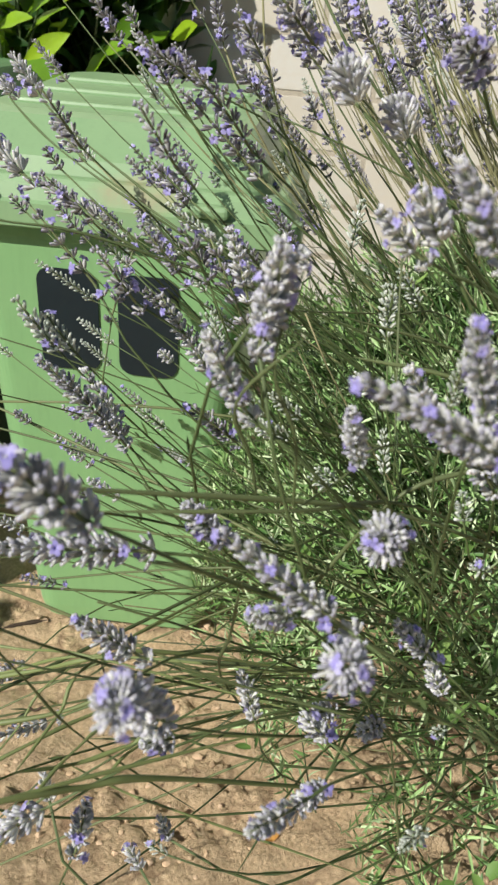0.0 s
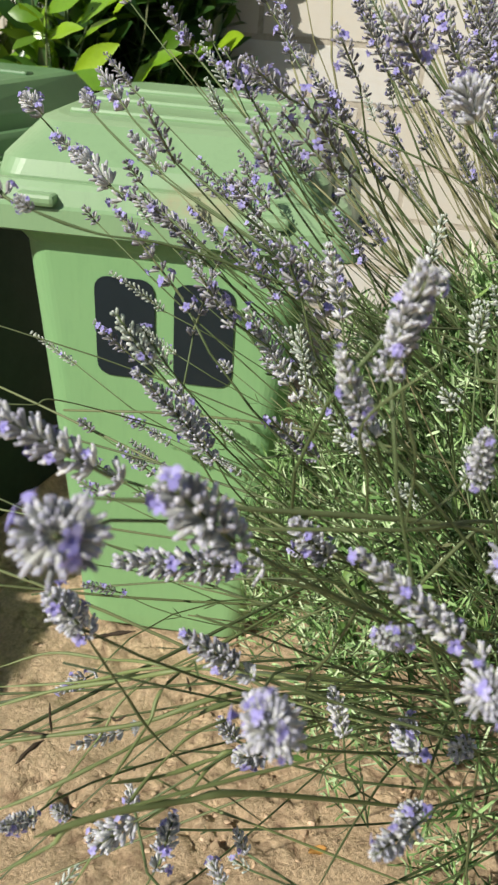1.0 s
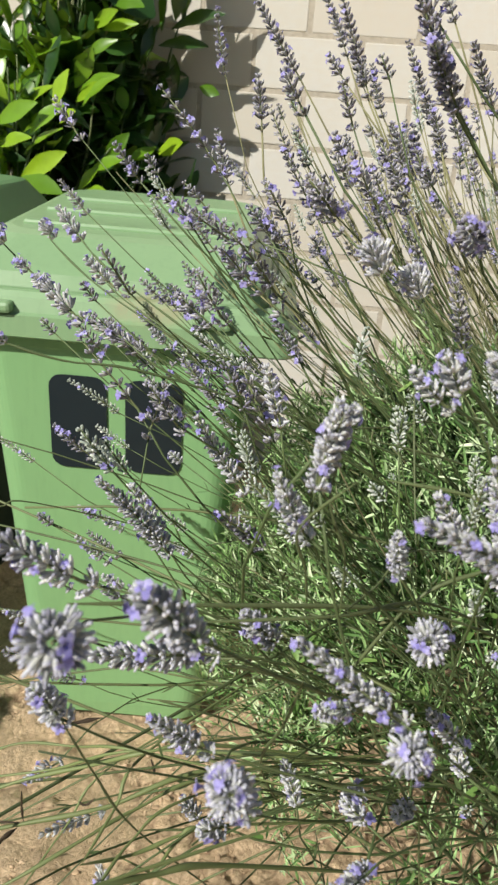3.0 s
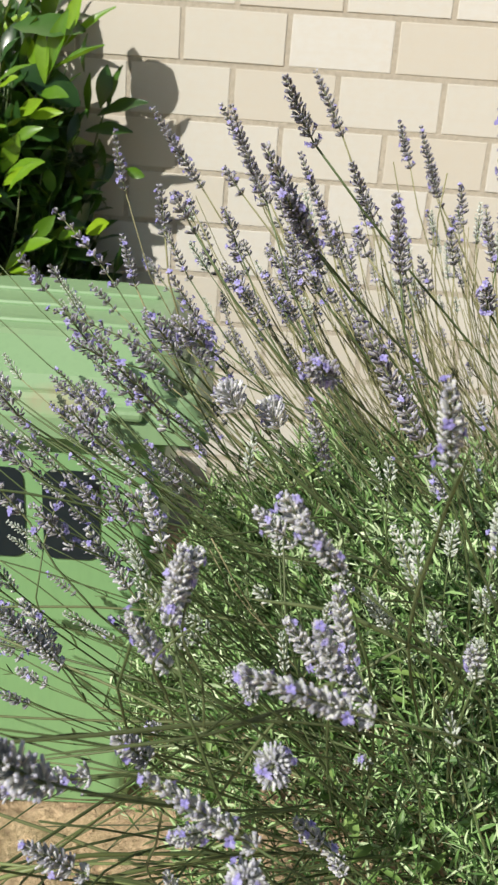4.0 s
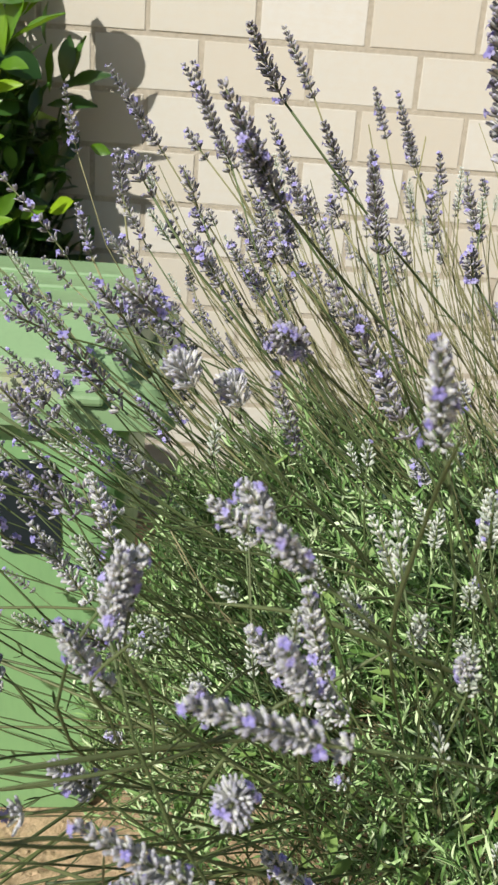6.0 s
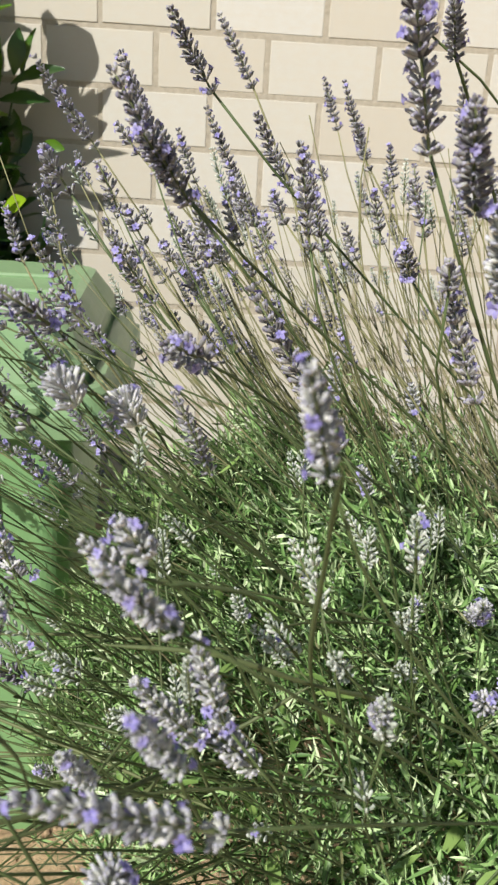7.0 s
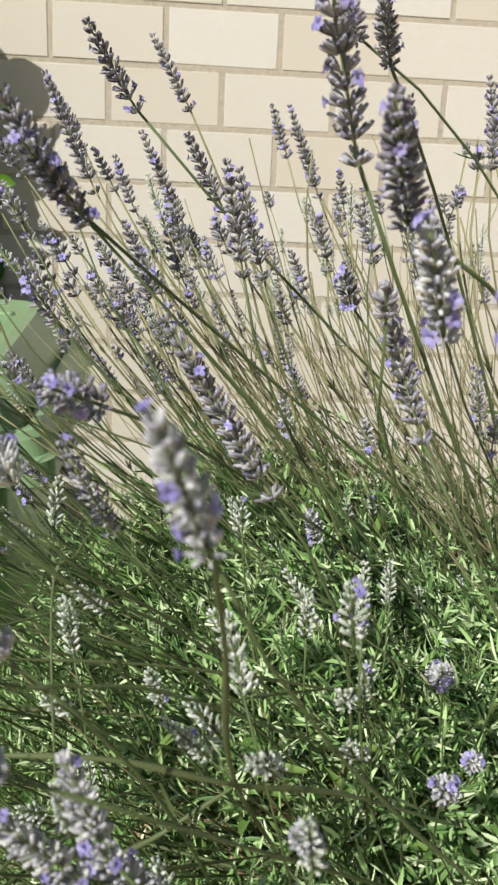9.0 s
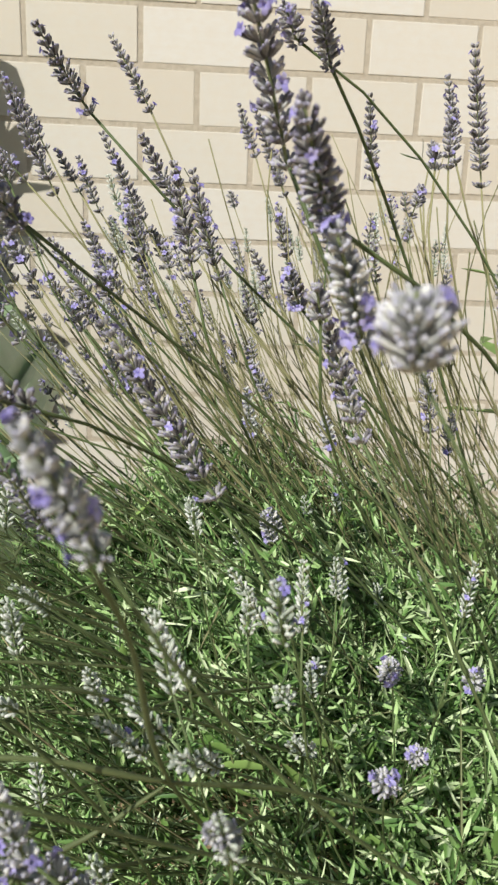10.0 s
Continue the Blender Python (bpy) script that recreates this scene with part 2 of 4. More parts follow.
def bezier(p0, p1, p2, n):
    return [p0 * (1 - t) ** 2 + p1 * 2 * t * (1 - t) + p2 * t * t for t in (i / n for i in range(n + 1))]


rng = random.Random(7)

# ---- ground ----
def ground_height(x, y):
    n = noise.fractal(Vector((x * 2.2, y * 2.2, 0)), 1.0, 2.0, 4) * 0.018 + noise.fractal(Vector((x * 14, y * 14, 3)), 1.0, 2.0, 3) * 0.012 + noise.fractal(Vector((x * 45, y * 45, 9)), 1.0, 2.0, 2) * 0.010 * (1 + 2 * max(0.0, noise.noise(Vector((x * 5, y * 5, 4)))))
    return n * min(1.0, max(0.0, min(x + 0.8, 1.3 - x, y + 2.7, -0.6 - y) / 0.3))


def axis(lo, hi, step, far):
    near = list(np.arange(lo, hi + 1e-6, step))
    out = [1.5, 4, 10, 30, 90, 250, far]
    return [lo - v for v in reversed(out)] + near + [hi + v for v in out]


gx, gy = axis(-0.8, 1.3, 0.011, 600), axis(-2.7, -0.6, 0.011, 600)
gv = [(x, y, ground_height(x, y)) for y in gy for x in gx]
gf = [(j * len(gx) + i, j * len(gx) + i + 1, (j + 1) * len(gx) + i + 1, (j + 1) * len(gx) + i) for j in range(len(gy) - 1) for i in range(len(gx) - 1)]
ground = tagged(new("ground", mesh_from("ground", gv, gf, SOIL, True)), "dry sandy brown soil, bare and crumbly, in sunlight", "ground", kind="structure")


def pebbles():
    verts, faces = [], []
    bm = bmesh.new()
    bmesh.ops.create_icosphere(bm, subdivisions=1, radius=1.0)
    ico = [v.co.copy() for v in bm.verts]
    tri = [tuple(v.index for v in f.verts) for f in bm.faces]
    bm.free()
    for _ in range(8000):
        x, y = rng.uniform(-0.5, 1.0), rng.uniform(-2.5, -1.2)
        rough = noise.noise(Vector((x * 5, y * 5, 4)))
        if rough < 0.02 and rng.random() < 0.8:
            continue
        r = 0.0008 + (0.0075 if rough > 0.1 else 0.0035) * rng.random() ** 4
        z = ground_height(x, y) + r * 0.15
        b = len(verts)
        sx, sy, sz = rng.uniform(0.7, 1.4), rng.uniform(0.7, 1.4), rng.uniform(0.3, 0.6)
        verts += [(x + v.x * r * sx * rng.uniform(0.55, 1.35), y + v.y * r * sy * rng.uniform(0.55, 1.35), z + v.z * r * sz * rng.uniform(0.55, 1.35)) for v in ico]
        faces += [tuple(b + k for k in t) for t in tri]
    ob = new("pebbles", mesh_from("pebbles", verts, faces, PEBBLE))
    return tagged(ob, "small brown clods and pebbles scattered on soil", "pebbles", kind="stuff")


pebbles()

# ---- wall of large cream blocks ----
PITCH, COURSE, JOINT = 0.344, 0.1686, 0.0165
BED = 1.806
wall_bm = bmesh.new()
box(wall_bm, -6, 0.0022, -0.4, 7, 0.25, 3.3)
wall = new("wall_north", bpy.data.meshes.new("wall_north"))
wall_bm.to_mesh(wall.data)
wall_bm.free()
wall.data.materials.append(MORTAR)
tagged(wall, "cream block wall of a building with recessed grey-beige mortar joints", "wall", kind="structure")


# unseen low wall, added west to shade the soil and second bin
west_bm = bmesh.new()
box(west_bm, -1.12, -7.5, -0.3, -1.0, -2.5, 1.03, 0.01, 2)
box(west_bm, -1.12, -2.39, -0.3, -1.0, -1.45, 1.03, 0.01, 2)
shade_wall_west = new("shade_wall_west", bpy.data.meshes.new("shade_wall_west"))
west_bm.to_mesh(shade_wall_west.data)
west_bm.free()
shade_wall_west.data.materials.append(MORTAR)
tagged(shade_wall_west, "unseen low mortar-faced wall with a narrow gap, added to cast shade", "wall", kind="structure")

# ---- wheelie bins ----
def ring3(w, d, r, z, cy=0.0, slope=0.0, n=9):
    return [Vector((x, y + cy, z + slope * (y + d / 2))) for x, y in rounded_ring(w, d, r, n)]


def digit_bars(parent, face_y, tilt_m):
    """The number on the bin, drawn as plain bars of its size."""
    for x in (-0.060, 0.067):
        bm = bmesh.new()
        ring = rounded_ring(0.096, 0.172, 0.022)
        loft(bm, [[Vector((x + a, 0.0, b)) for a, b in ring], [Vector((x + a, -0.0014, b)) for a, b in ring]])
        bmesh.ops.recalc_face_normals(bm, faces=bm.faces)
        ob = part("number_sticker", bm, DECAL, parent, "plain dark sticker bar")
        ob.matrix_basis = tilt_m


def wheelie_bin(name, label, numbered, paint, lid_paint, foot):
    root = new(name)
    tagged(root, label, "wheelie bin", "wheelie bins by the wall")
    # body: tapered tub with a thick collar; local y runs from front (-) to back
    bm = bmesh.new()
    loft(bm, [ring3(foot - 0.01, 0.52, 0.05, 0.02), ring3(foot, 0.53, 0.05, 0.05), ring3(0.444, 0.685, 0.045, 0.818),
              ring3(0.450, 0.689, 0.045, 0.822), ring3(0.530, 0.705, 0.04, 0.866), ring3(0.530, 0.705, 0.04, 0.875),
              ring3(0.43, 0.62, 0.04, 0.875), ring3(foot - 0.01, 0.54, 0.04, 0.30)])
    body = part("body", bm, paint, root)
    # lid: overhanging flange, step, sloped shoulders and flat top, rising to the back
    bm = bmesh.new()
    s = 0.065
    loft(bm, [ring3(0.604, 0.722, 0.03, 0.841, -0.010, 0.015), ring3(0.612, 0.731, 0.035, 0.844, -0.010, 0.015), ring3(0.608, 0.728, 0.036, 0.877, -0.010, 0.015),
              ring3(0.590, 0.716, 0.040, 0.881, -0.009, 0.015), ring3(0.572, 0.707, 0.042, 0.903, -0.006, 0.02), ring3(0.556, 0.70, 0.046, 0.911, -0.003, 0.025),
              ring3(0.532, 0.686, 0.045, 0.9125, -0.001, 0.028), ring3(0.528, 0.684, 0.045, 0.899, -0.001, 0.028), ring3(0.510, 0.673, 0.045, 0.899, 0.0, 0.03),
              ring3(0.505, 0.67, 0.045, 0.914, 0.0, 0.03), ring3(0.497, 0.66, 0.05, 0.936, 0.003, 0.04), ring3(0.487, 0.645, 0.05, 0.943, 0.005, 0.045),
              ring3(0.43, 0.54, 0.06, 0.984, 0.018, s), ring3(0.40, 0.50, 0.06, 0.990, 0.02, s)])
    lid = part("lid", bm, lid_paint, root, "green ribbed lid, closed")
    lid.matrix_basis = pose(-0.012, 0, 0)
    # raised ribs across the top of the lid
    for y, w in ((-0.17, 0.36), (-0.03, 0.36), (0.11, 0.36)):
        bm = bmesh.new()
        z = 0.990 + s * (y + 0.245 - 0.02) + 0.001
        box(bm, -w / 2, y - 0.016, z - 0.012, w / 2, y + 0.016, z + 0.006, 0.005, 2)
        part("rib", bm, lid_paint, lid)
    for x in (-0.17, 0.17):
        bm = bmesh.new()
        box(bm, x - 0.03, -0.384, 0.880, x + 0.03, -0.345, 0.898, 0.006, 2)
        part("grip_lug", bm, lid_paint, lid)
    # handle bar and hinge blocks at the back
    bm = bmesh.new()
    r = bmesh.ops.create_cone(bm, cap_ends=True, segments=14, radius1=0.016, radius2=0.016, depth=0.46)["verts"]
    bmesh.ops.transform(bm, matrix=pose(0, 0.385, 0.90, 0, 90, 0), verts=r)
    part("handle", bm, paint, root)
    for x in (-0.2, 0.0, 0.2):
        bm = bmesh.new()
        box(bm, x - 0.02, 0.31, 0.87, x + 0.02, 0.405, 0.925, 0.012, 2)
        part("hinge", bm, paint, root)
    for x in (-0.205, 0.205):
        bm = bmesh.new()
        r = bmesh.ops.create_cone(bm, cap_ends=True, segments=28, radius1=0.10, radius2=0.10, depth=0.045)["verts"]
        bmesh.ops.transform(bm, matrix=pose(x, 0.24, 0.105, 0, 90, 0), verts=r)
        bmesh.ops.bevel(bm, geom=[e for e in bm.edges if len(e.link_faces) == 2 and e.calc_face_angle(0) > 1.2], offset=0.008, segments=2, affect="EDGES")
        wheel = part("wheel", bm, RUBBER, root, "black rubber wheel")
        bm = bmesh.new()
        r = bmesh.ops.create_cone(bm, cap_ends=True, segments=16, radius1=0.055, radius2=0.045, depth=0.055)["verts"]
        bmesh.ops.transform(bm, matrix=pose(x, 0.24, 0.105, 0, 90, 0), verts=r)
        part("hub", bm, BIN_DARK_SHADE, wheel)
    if numbered:
        slope = math.degrees(math.atan2(0.0775, 0.768))
        y = -(0.265 + 0.0775 * (0.692 - 0.05) / 0.768) - 0.0015
        digit_bars(body, y, pose(0, y, 0.692, slope, 0, 0))
    return root


bin_a = wheelie_bin("wheelie_bin", "faded green plastic wheelie bin with closed lid and dark number stickers", True, BIN_GREEN, BIN_LID, 0.35)
bin_a.matrix_basis = pose(-0.012, -1.225, 0.0, 0, 0, 5)
bin_b = wheelie_bin("wheelie_bin", "green plastic wheelie bin with closed lid, colour darkened for shade", False, BIN_DARK_SHADE, BIN_LID_SHADE, 0.42)
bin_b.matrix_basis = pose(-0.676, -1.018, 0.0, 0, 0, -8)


# ---- cherry laurel ----
def laurel_leaf_mesh(length, width, curl, fold, mat, blunt=0.82):
    n = 7
    verts, faces = [], []
    for i in range(n + 1):
        t = (i / n) ** 0.85
        w = width * 0.47 * (math.sin(math.pi * t ** 1.15) ** blunt) if 0 < t < 1 else 0.0015
        y, z = length * t, -curl * length * t * t
        lift = fold * w
        wav = 0.0018 * math.sin(t * 14)
        verts += [(-w, y, z + lift + wav), (0, y, z), (w, y, z + lift - wav)]
    for i in range(n):
        a = 3 * i
        faces += [(a, a + 1, a + 4, a + 3), (a + 1, a + 2, a + 5, a + 4)]
    return mesh_from("leaf", verts, faces, mat, True)


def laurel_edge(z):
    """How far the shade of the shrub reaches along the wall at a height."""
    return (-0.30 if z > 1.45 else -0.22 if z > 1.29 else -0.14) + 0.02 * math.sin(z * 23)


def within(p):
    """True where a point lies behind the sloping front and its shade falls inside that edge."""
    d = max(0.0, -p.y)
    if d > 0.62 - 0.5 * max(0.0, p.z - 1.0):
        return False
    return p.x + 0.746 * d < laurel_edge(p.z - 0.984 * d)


# leaves that stand out from the shrub: foot, tip, width
TALL_SHOOT_LEAVES = [
    ((-0.356, -0.3, 1.506), (-0.365, -0.32, 1.652), 0.044),
    ((-0.369, -0.29, 1.51), (-0.411, -0.26, 1.649), 0.046),
    ((-0.347, -0.3, 1.53), (-0.283, -0.33, 1.705), 0.05),
    ((-0.316, -0.29, 1.601), (-0.242, -0.29, 1.76), 0.046),
    ((-0.307, -0.28, 1.611), (-0.165, -0.28, 1.742), 0.03),
    ((-0.345, -0.29, 1.542), (-0.173, -0.35, 1.622), 0.022),
    ((-0.37, -0.31, 1.479), (-0.276, -0.39, 1.484), 0.048),
    ((-0.401, -0.33, 1.41), (-0.288, -0.38, 1.431), 0.034),
    ((-0.435, -0.33, 1.411), (-0.327, -0.39, 1.454), 0.04),
]
LOW_SHOOT_LEAVES = [
    ((-0.439, -0.36, 1.336), (-0.348, -0.4, 1.386), 0.036),
    ((-0.461, -0.38, 1.25), (-0.404, -0.41, 1.349), 0.05),
    ((-0.454, -0.38, 1.24), (-0.342, -0.44, 1.307), 0.044),
    ((-0.462, -0.38, 1.214), (-0.349, -0.45, 1.264), 0.04),
    ((-0.487, -0.35, 1.488), (-0.395, -0.38, 1.566), 0.034),
    ((-0.483, -0.35, 1.482), (-0.392, -0.41, 1.502), 0.04),
    ((-0.343, -0.48, 1.064), (-0.271, -0.51, 1.138), 0.042),
    ((-0.382, -0.49, 1.03), (-0.288, -0.54, 1.088), 0.042),
    ((-0.416, -0.49, 0.978), (-0.354, -0.52, 1.049), 0.04),
    ((-0.408, -0.49, 0.973), (-0.325, -0.56, 1.001), 0.038),
    ((-0.239, -0.28, 1.09), (-0.141, -0.34, 1.126), 0.052),
    ((-0.243, -0.28, 1.107), (-0.307, -0.33, 1.06), 0.045),
    ((-0.145, -0.14, 1.29), (-0.083, -0.17, 1.273), 0.035),
]
FRONT_LEAVES = [
    ((-0.606, -0.6, 1.139), (-0.483, -0.65, 1.202), 0.05),
    ((-0.513, -0.6, 1.119), (-0.428, -0.62, 1.214), 0.05),
    ((-0.53, -0.6, 1.065), (-0.44, -0.62, 1.159), 0.04),
    ((-0.539, -0.6, 1.009), (-0.405, -0.65, 1.083), 0.05),
    ((-0.555, -0.6, 1.001), (-0.398, -0.7, 0.996), 0.06),
    ((-0.6, -0.6, 1.086), (-0.656, -0.64, 1.16), 0.045),
    ((-0.608, -0.6, 1.079), (-0.507, -0.65, 1.125), 0.045),
    ((-0.605, -0.62, 1.132), (-0.679, -0.66, 1.138), 0.045),
    ((-0.617, -0.6, 1.065), (-0.6, -0.63, 1.151), 0.05),
    ((-0.594, -0.62, 1.019), (-0.628, -0.7, 1.004), 0.045),
    ((-0.69, -0.55, 1.195), (-0.746, -0.58, 1.216), 0.045),
    ((-0.722, -0.55, 1.2), (-0.646, -0.6, 1.223), 0.045),
]
SIDE_LEAVES = [
    ((-0.465, -0.5, 1.153), (-0.405, -0.55, 1.188), 0.04),
    ((-0.409, -0.48, 1.198), (-0.316, -0.51, 1.299), 0.05),
    ((-0.481, -0.5, 1.186), (-0.442, -0.52, 1.291), 0.05),
]
OLD_LEAVES = [
    ((-0.234, -0.12, 1.469), (-0.207, -0.15, 1.589), 0.052),
    ((-0.214, -0.11, 1.458), (-0.169, -0.13, 1.599), 0.05),
    ((-0.245, -0.12, 1.445), (-0.093, -0.16, 1.513), 0.058),
    ((-0.282, -0.13, 1.397), (-0.131, -0.17, 1.421), 0.05),
    ((-0.202, -0.16, 1.213), (-0.26, -0.22, 1.218), 0.034),
    ((-0.249, -0.18, 1.298), (-0.292, -0.22, 1.226), 0.045),
    ((-0.275, -0.16, 1.562), (-0.288, -0.18, 1.668), 0.05),
    ((-0.268, -0.15, 1.433), (-0.243, -0.18, 1.561), 0.05),
]
# broad leaves near the wall, which shade it
SHADE_LEAVES = [
    ((-0.374, -0.3, 1.777), (-0.252, -0.3, 1.905), 0.115),
    ((-0.361, -0.3, 1.856), (-0.379, -0.3, 1.947), 0.05),
    ((-0.452, -0.3, 1.654), (-0.24, -0.3, 1.675), 0.105),
    ((-0.432, -0.3, 1.55), (-0.251, -0.3, 1.467), 0.1),
    ((-0.429, -0.3, 1.401), (-0.315, -0.3, 1.371), 0.09),
]
# the stems that carry them: foot, middle, tip
SHOOT_STEMS = [
    ((-0.44, -0.29, 1.30), (-0.37, -0.30, 1.48), (-0.25, -0.28, 1.77)),
    ((-0.49, -0.33, 1.12), (-0.46, -0.37, 1.22), (-0.43, -0.37, 1.36)),
    ((-0.47, -0.46, 0.88), (-0.42, -0.49, 0.98), (-0.32, -0.49, 1.10)),
    ((-0.62, -0.57, 0.86), (-0.61, -0.61, 1.02), (-0.60, -0.61, 1.17)),
    ((-0.58, -0.57, 0.86), (-0.54, -0.60, 1.02), (-0.48, -0.60, 1.16)),
    ((-0.28, -0.10, 1.22), (-0.25, -0.12, 1.42), (-0.20, -0.12, 1.50)),
]


def laurel(label):
    root = tagged(new("laurel_shrub"), label, "shrub")
    root.location = (-0.80, -0.29, 0)
    off = Vector(root.location)
    rnd = random.Random(21)
    old_kinds, young_kinds = [[laurel_leaf_mesh(l, w, c, f, mat) for l, w, c, f in ((0.16, 0.056, 0.12, 0.3), (0.17, 0.058, 0.25, 0.25), (0.145, 0.054, 0.05, 0.4), (0.125, 0.05, 0.2, 0.3), (0.165, 0.056, -0.08, 0.35))] for mat in (LAUREL, LAUREL_YOUNG)]
    round_kinds = [laurel_leaf_mesh(l, w, c, f, LAUREL, 0.5) for l, w, c, f in ((0.11, 0.068, 0.1, 0.12), (0.095, 0.062, 0.2, 0.1))]
    tv, tf = [], []
    for a in range(5):
        ang = a * 1.3
        p2 = Vector((0.35 * math.cos(ang), 0.15 * math.sin(ang), 1.2))
        tube(tv, tf, bezier(Vector((0.05 * math.cos(ang), 0.05 * math.sin(ang), -0.02)), Vector((0.1 * math.cos(ang), 0.05 * math.sin(ang), 0.6)), p2, 8), [0.022 - 0.0018 * i for i in range(9)], 7)
    ob = child("trunk", mesh_from("trunk", tv, tf, WOOD, True), root)
    leaves, sv, sf = [], [], []
    for shoot in range(740):
        # tip of a shoot on the rounded outside of the shrub
        u, v = (rnd.uniform(-1, 1), rnd.uniform(0, 1)) if shoot < 290 else (rnd.uniform(0.1, 0.55), rnd.uniform(0.4, 0.95)) if shoot < 372 else (rnd.uniform(0.55, 1.0), rnd.uniform(0.2, 0.75)) if shoot < 440 else (rnd.uniform(0.1, 0.5), rnd.uniform(0.5, 1.0))
        x = 0.66 * u
        z = 0.45 + (1.75 if u < 0.56 else 1.2) * v
        y = rnd.choice((-1, -1, 1)) * 0.21 * rnd.uniform(0.1, 1) * math.sqrt(max(0.05, 1 - u * u * 0.8))
        if u > 0.2:
            y = y * 0.55 + 0.16 * (u - 0.2) / 0.8
        if u < 0.5:
            y -= 0.22 * min(1.0, (0.5 - u) / 0.3)
        if shoot >= 540:
            # dense, shaded inside
            x, y, z = rnd.uniform(0.2, 0.62), rnd.uniform(-0.05, 0.22), rnd.uniform(0.85, 1.8)
        elif shoot >= 470:
            # dense sunny front, nearer than the rest
            x, y, z = rnd.uniform(0.0, 0.42), rnd.uniform(-0.26, -0.02), rnd.uniform(1.0, 1.95)
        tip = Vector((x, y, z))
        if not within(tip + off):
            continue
        inner = Vector((x * 0.6, y * 0.2, z - rnd.uniform(0.2, 0.38)))
        mid = (tip + inner) / 2 + Vector((x * 0.15, y * 0.2, -0.05))
        path = bezier(inner, mid, tip, 6)
        tube(sv, sf, path, [0.005 - 0.0005 * i for i in range(7)], 5)
        young = rnd.random() < (0.4 if x < 0.26 else 0.02)
        kinds = young_kinds if young else old_kinds
        k = rnd.randint(6, 9)
        for i in range(k):
            t = 0.35 + 0.65 * i / (k - 1)
            p = path[0] * (1 - t) ** 2 + mid * 2 * t * (1 - t) + tip * t * t
            way = ((tip - mid) * t + (mid - inner) * (1 - t)).normalized()
            az = i * 2.4 + rnd.uniform(-0.4, 0.4)
            side = way.cross(Vector((math.cos(az), math.sin(az), 0.2))).normalized()
            open_up = rnd.uniform(0.75, 1.3) if i < k - 2 else rnd.uniform(0.25, 0.6)
            d = (way * math.cos(open_up) + side * math.sin(open_up) + Vector((0, -0.1, rnd.uniform(-0.15, 0.45)))).normalized()
            up = way * 0.5 + Vector((-0.2, -0.8, 0.6)) * rnd.choice((0.0, 0.2, 0.6, 1.4)) + Vector((rnd.uniform(-0.3, 0.3), 0, 0))
            up = (up - d * up.dot(d)).normalized()
            xax = d.cross(up).normalized()
            m = Matrix((xax, d, xax.cross(d))).transposed().to_4x4()
            s = rnd.uniform(0.75, 1.15) * (1.0 if i < k - 1 else 0.7)
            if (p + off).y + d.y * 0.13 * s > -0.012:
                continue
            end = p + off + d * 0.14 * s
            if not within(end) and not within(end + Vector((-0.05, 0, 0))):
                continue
            leaves.append((rnd.choice(round_kinds if u > 0.5 and not young and rnd.random() < 0.5 else kinds), Matrix.Translation(p) @ m @ Matrix.Scale(s, 4), p))
    for foot, middle, tip in SHOOT_STEMS:
        tube(sv, sf, bezier(Vector(foot) - off, Vector(middle) - off, Vector(tip) - off, 8), [0.0048 - 0.0003 * i for i in range(9)], 5)
    for placed, sorts in ((TALL_SHOOT_LEAVES + LOW_SHOOT_LEAVES + FRONT_LEAVES + SIDE_LEAVES, young_kinds), (OLD_LEAVES, old_kinds), (SHADE_LEAVES, round_kinds)):
        for foot, tip, width in placed:
            foot, tip = Vector(foot) - off, Vector(tip) - off
            d = (tip - foot).normalized()
            up = -SUN_WAY if sorts is round_kinds else Vector((-0.3 + rnd.uniform(-0.7, 0.7), -0.75, 0.55 + rnd.uniform(-0.6, 0.5)))
            up = (up - d * up.dot(d)).normalized()
            xax = d.cross(up).normalized()
            me = rnd.choice(sorts)
            long, wide = me.vertices[-2].co.y, max(v.co.x for v in me.vertices) * 2
            k = (tip - foot).length / long
            m = Matrix.Translation(foot) @ Matrix((xax, d, xax.cross(d))).transposed().to_4x4() @ Matrix.Diagonal((width / wide, k, k, 1))
            leaves.append((me, m, Vector((2, 0, 0))))
    tagged(child("shoot_mass", mesh_from("shoot_mass", sv, sf, STALK, True), root), kind="stuff")
    # those on the open side are parts of their own
    leaves.sort(key=lambda l: -(l[2].x * 1.0 - l[2].y * 1.2))
    for me, m, p in leaves[:300]:
        child("leaf", me, root, m)
    verts, faces, index = [], [], []
    for me, m, p in leaves[300:]:
        b = len(verts)
        index += [1 if me in young_kinds else 0] * len(me.polygons)
        verts += [m @ v.co for v in me.vertices]
        faces += [tuple(b + i for i in f.vertices) for f in me.polygons]
    tagged(child("leaf_mass", mesh_from("leaf_mass", verts, faces, [LAUREL, LAUREL_YOUNG], True, index), root), kind="stuff")
    return root


laurel("cherry laurel shrub with large glossy bright green leaves behind the bins")


# ---- lavender ----
HEART = Vector((0.86, -1.62, 0.28))


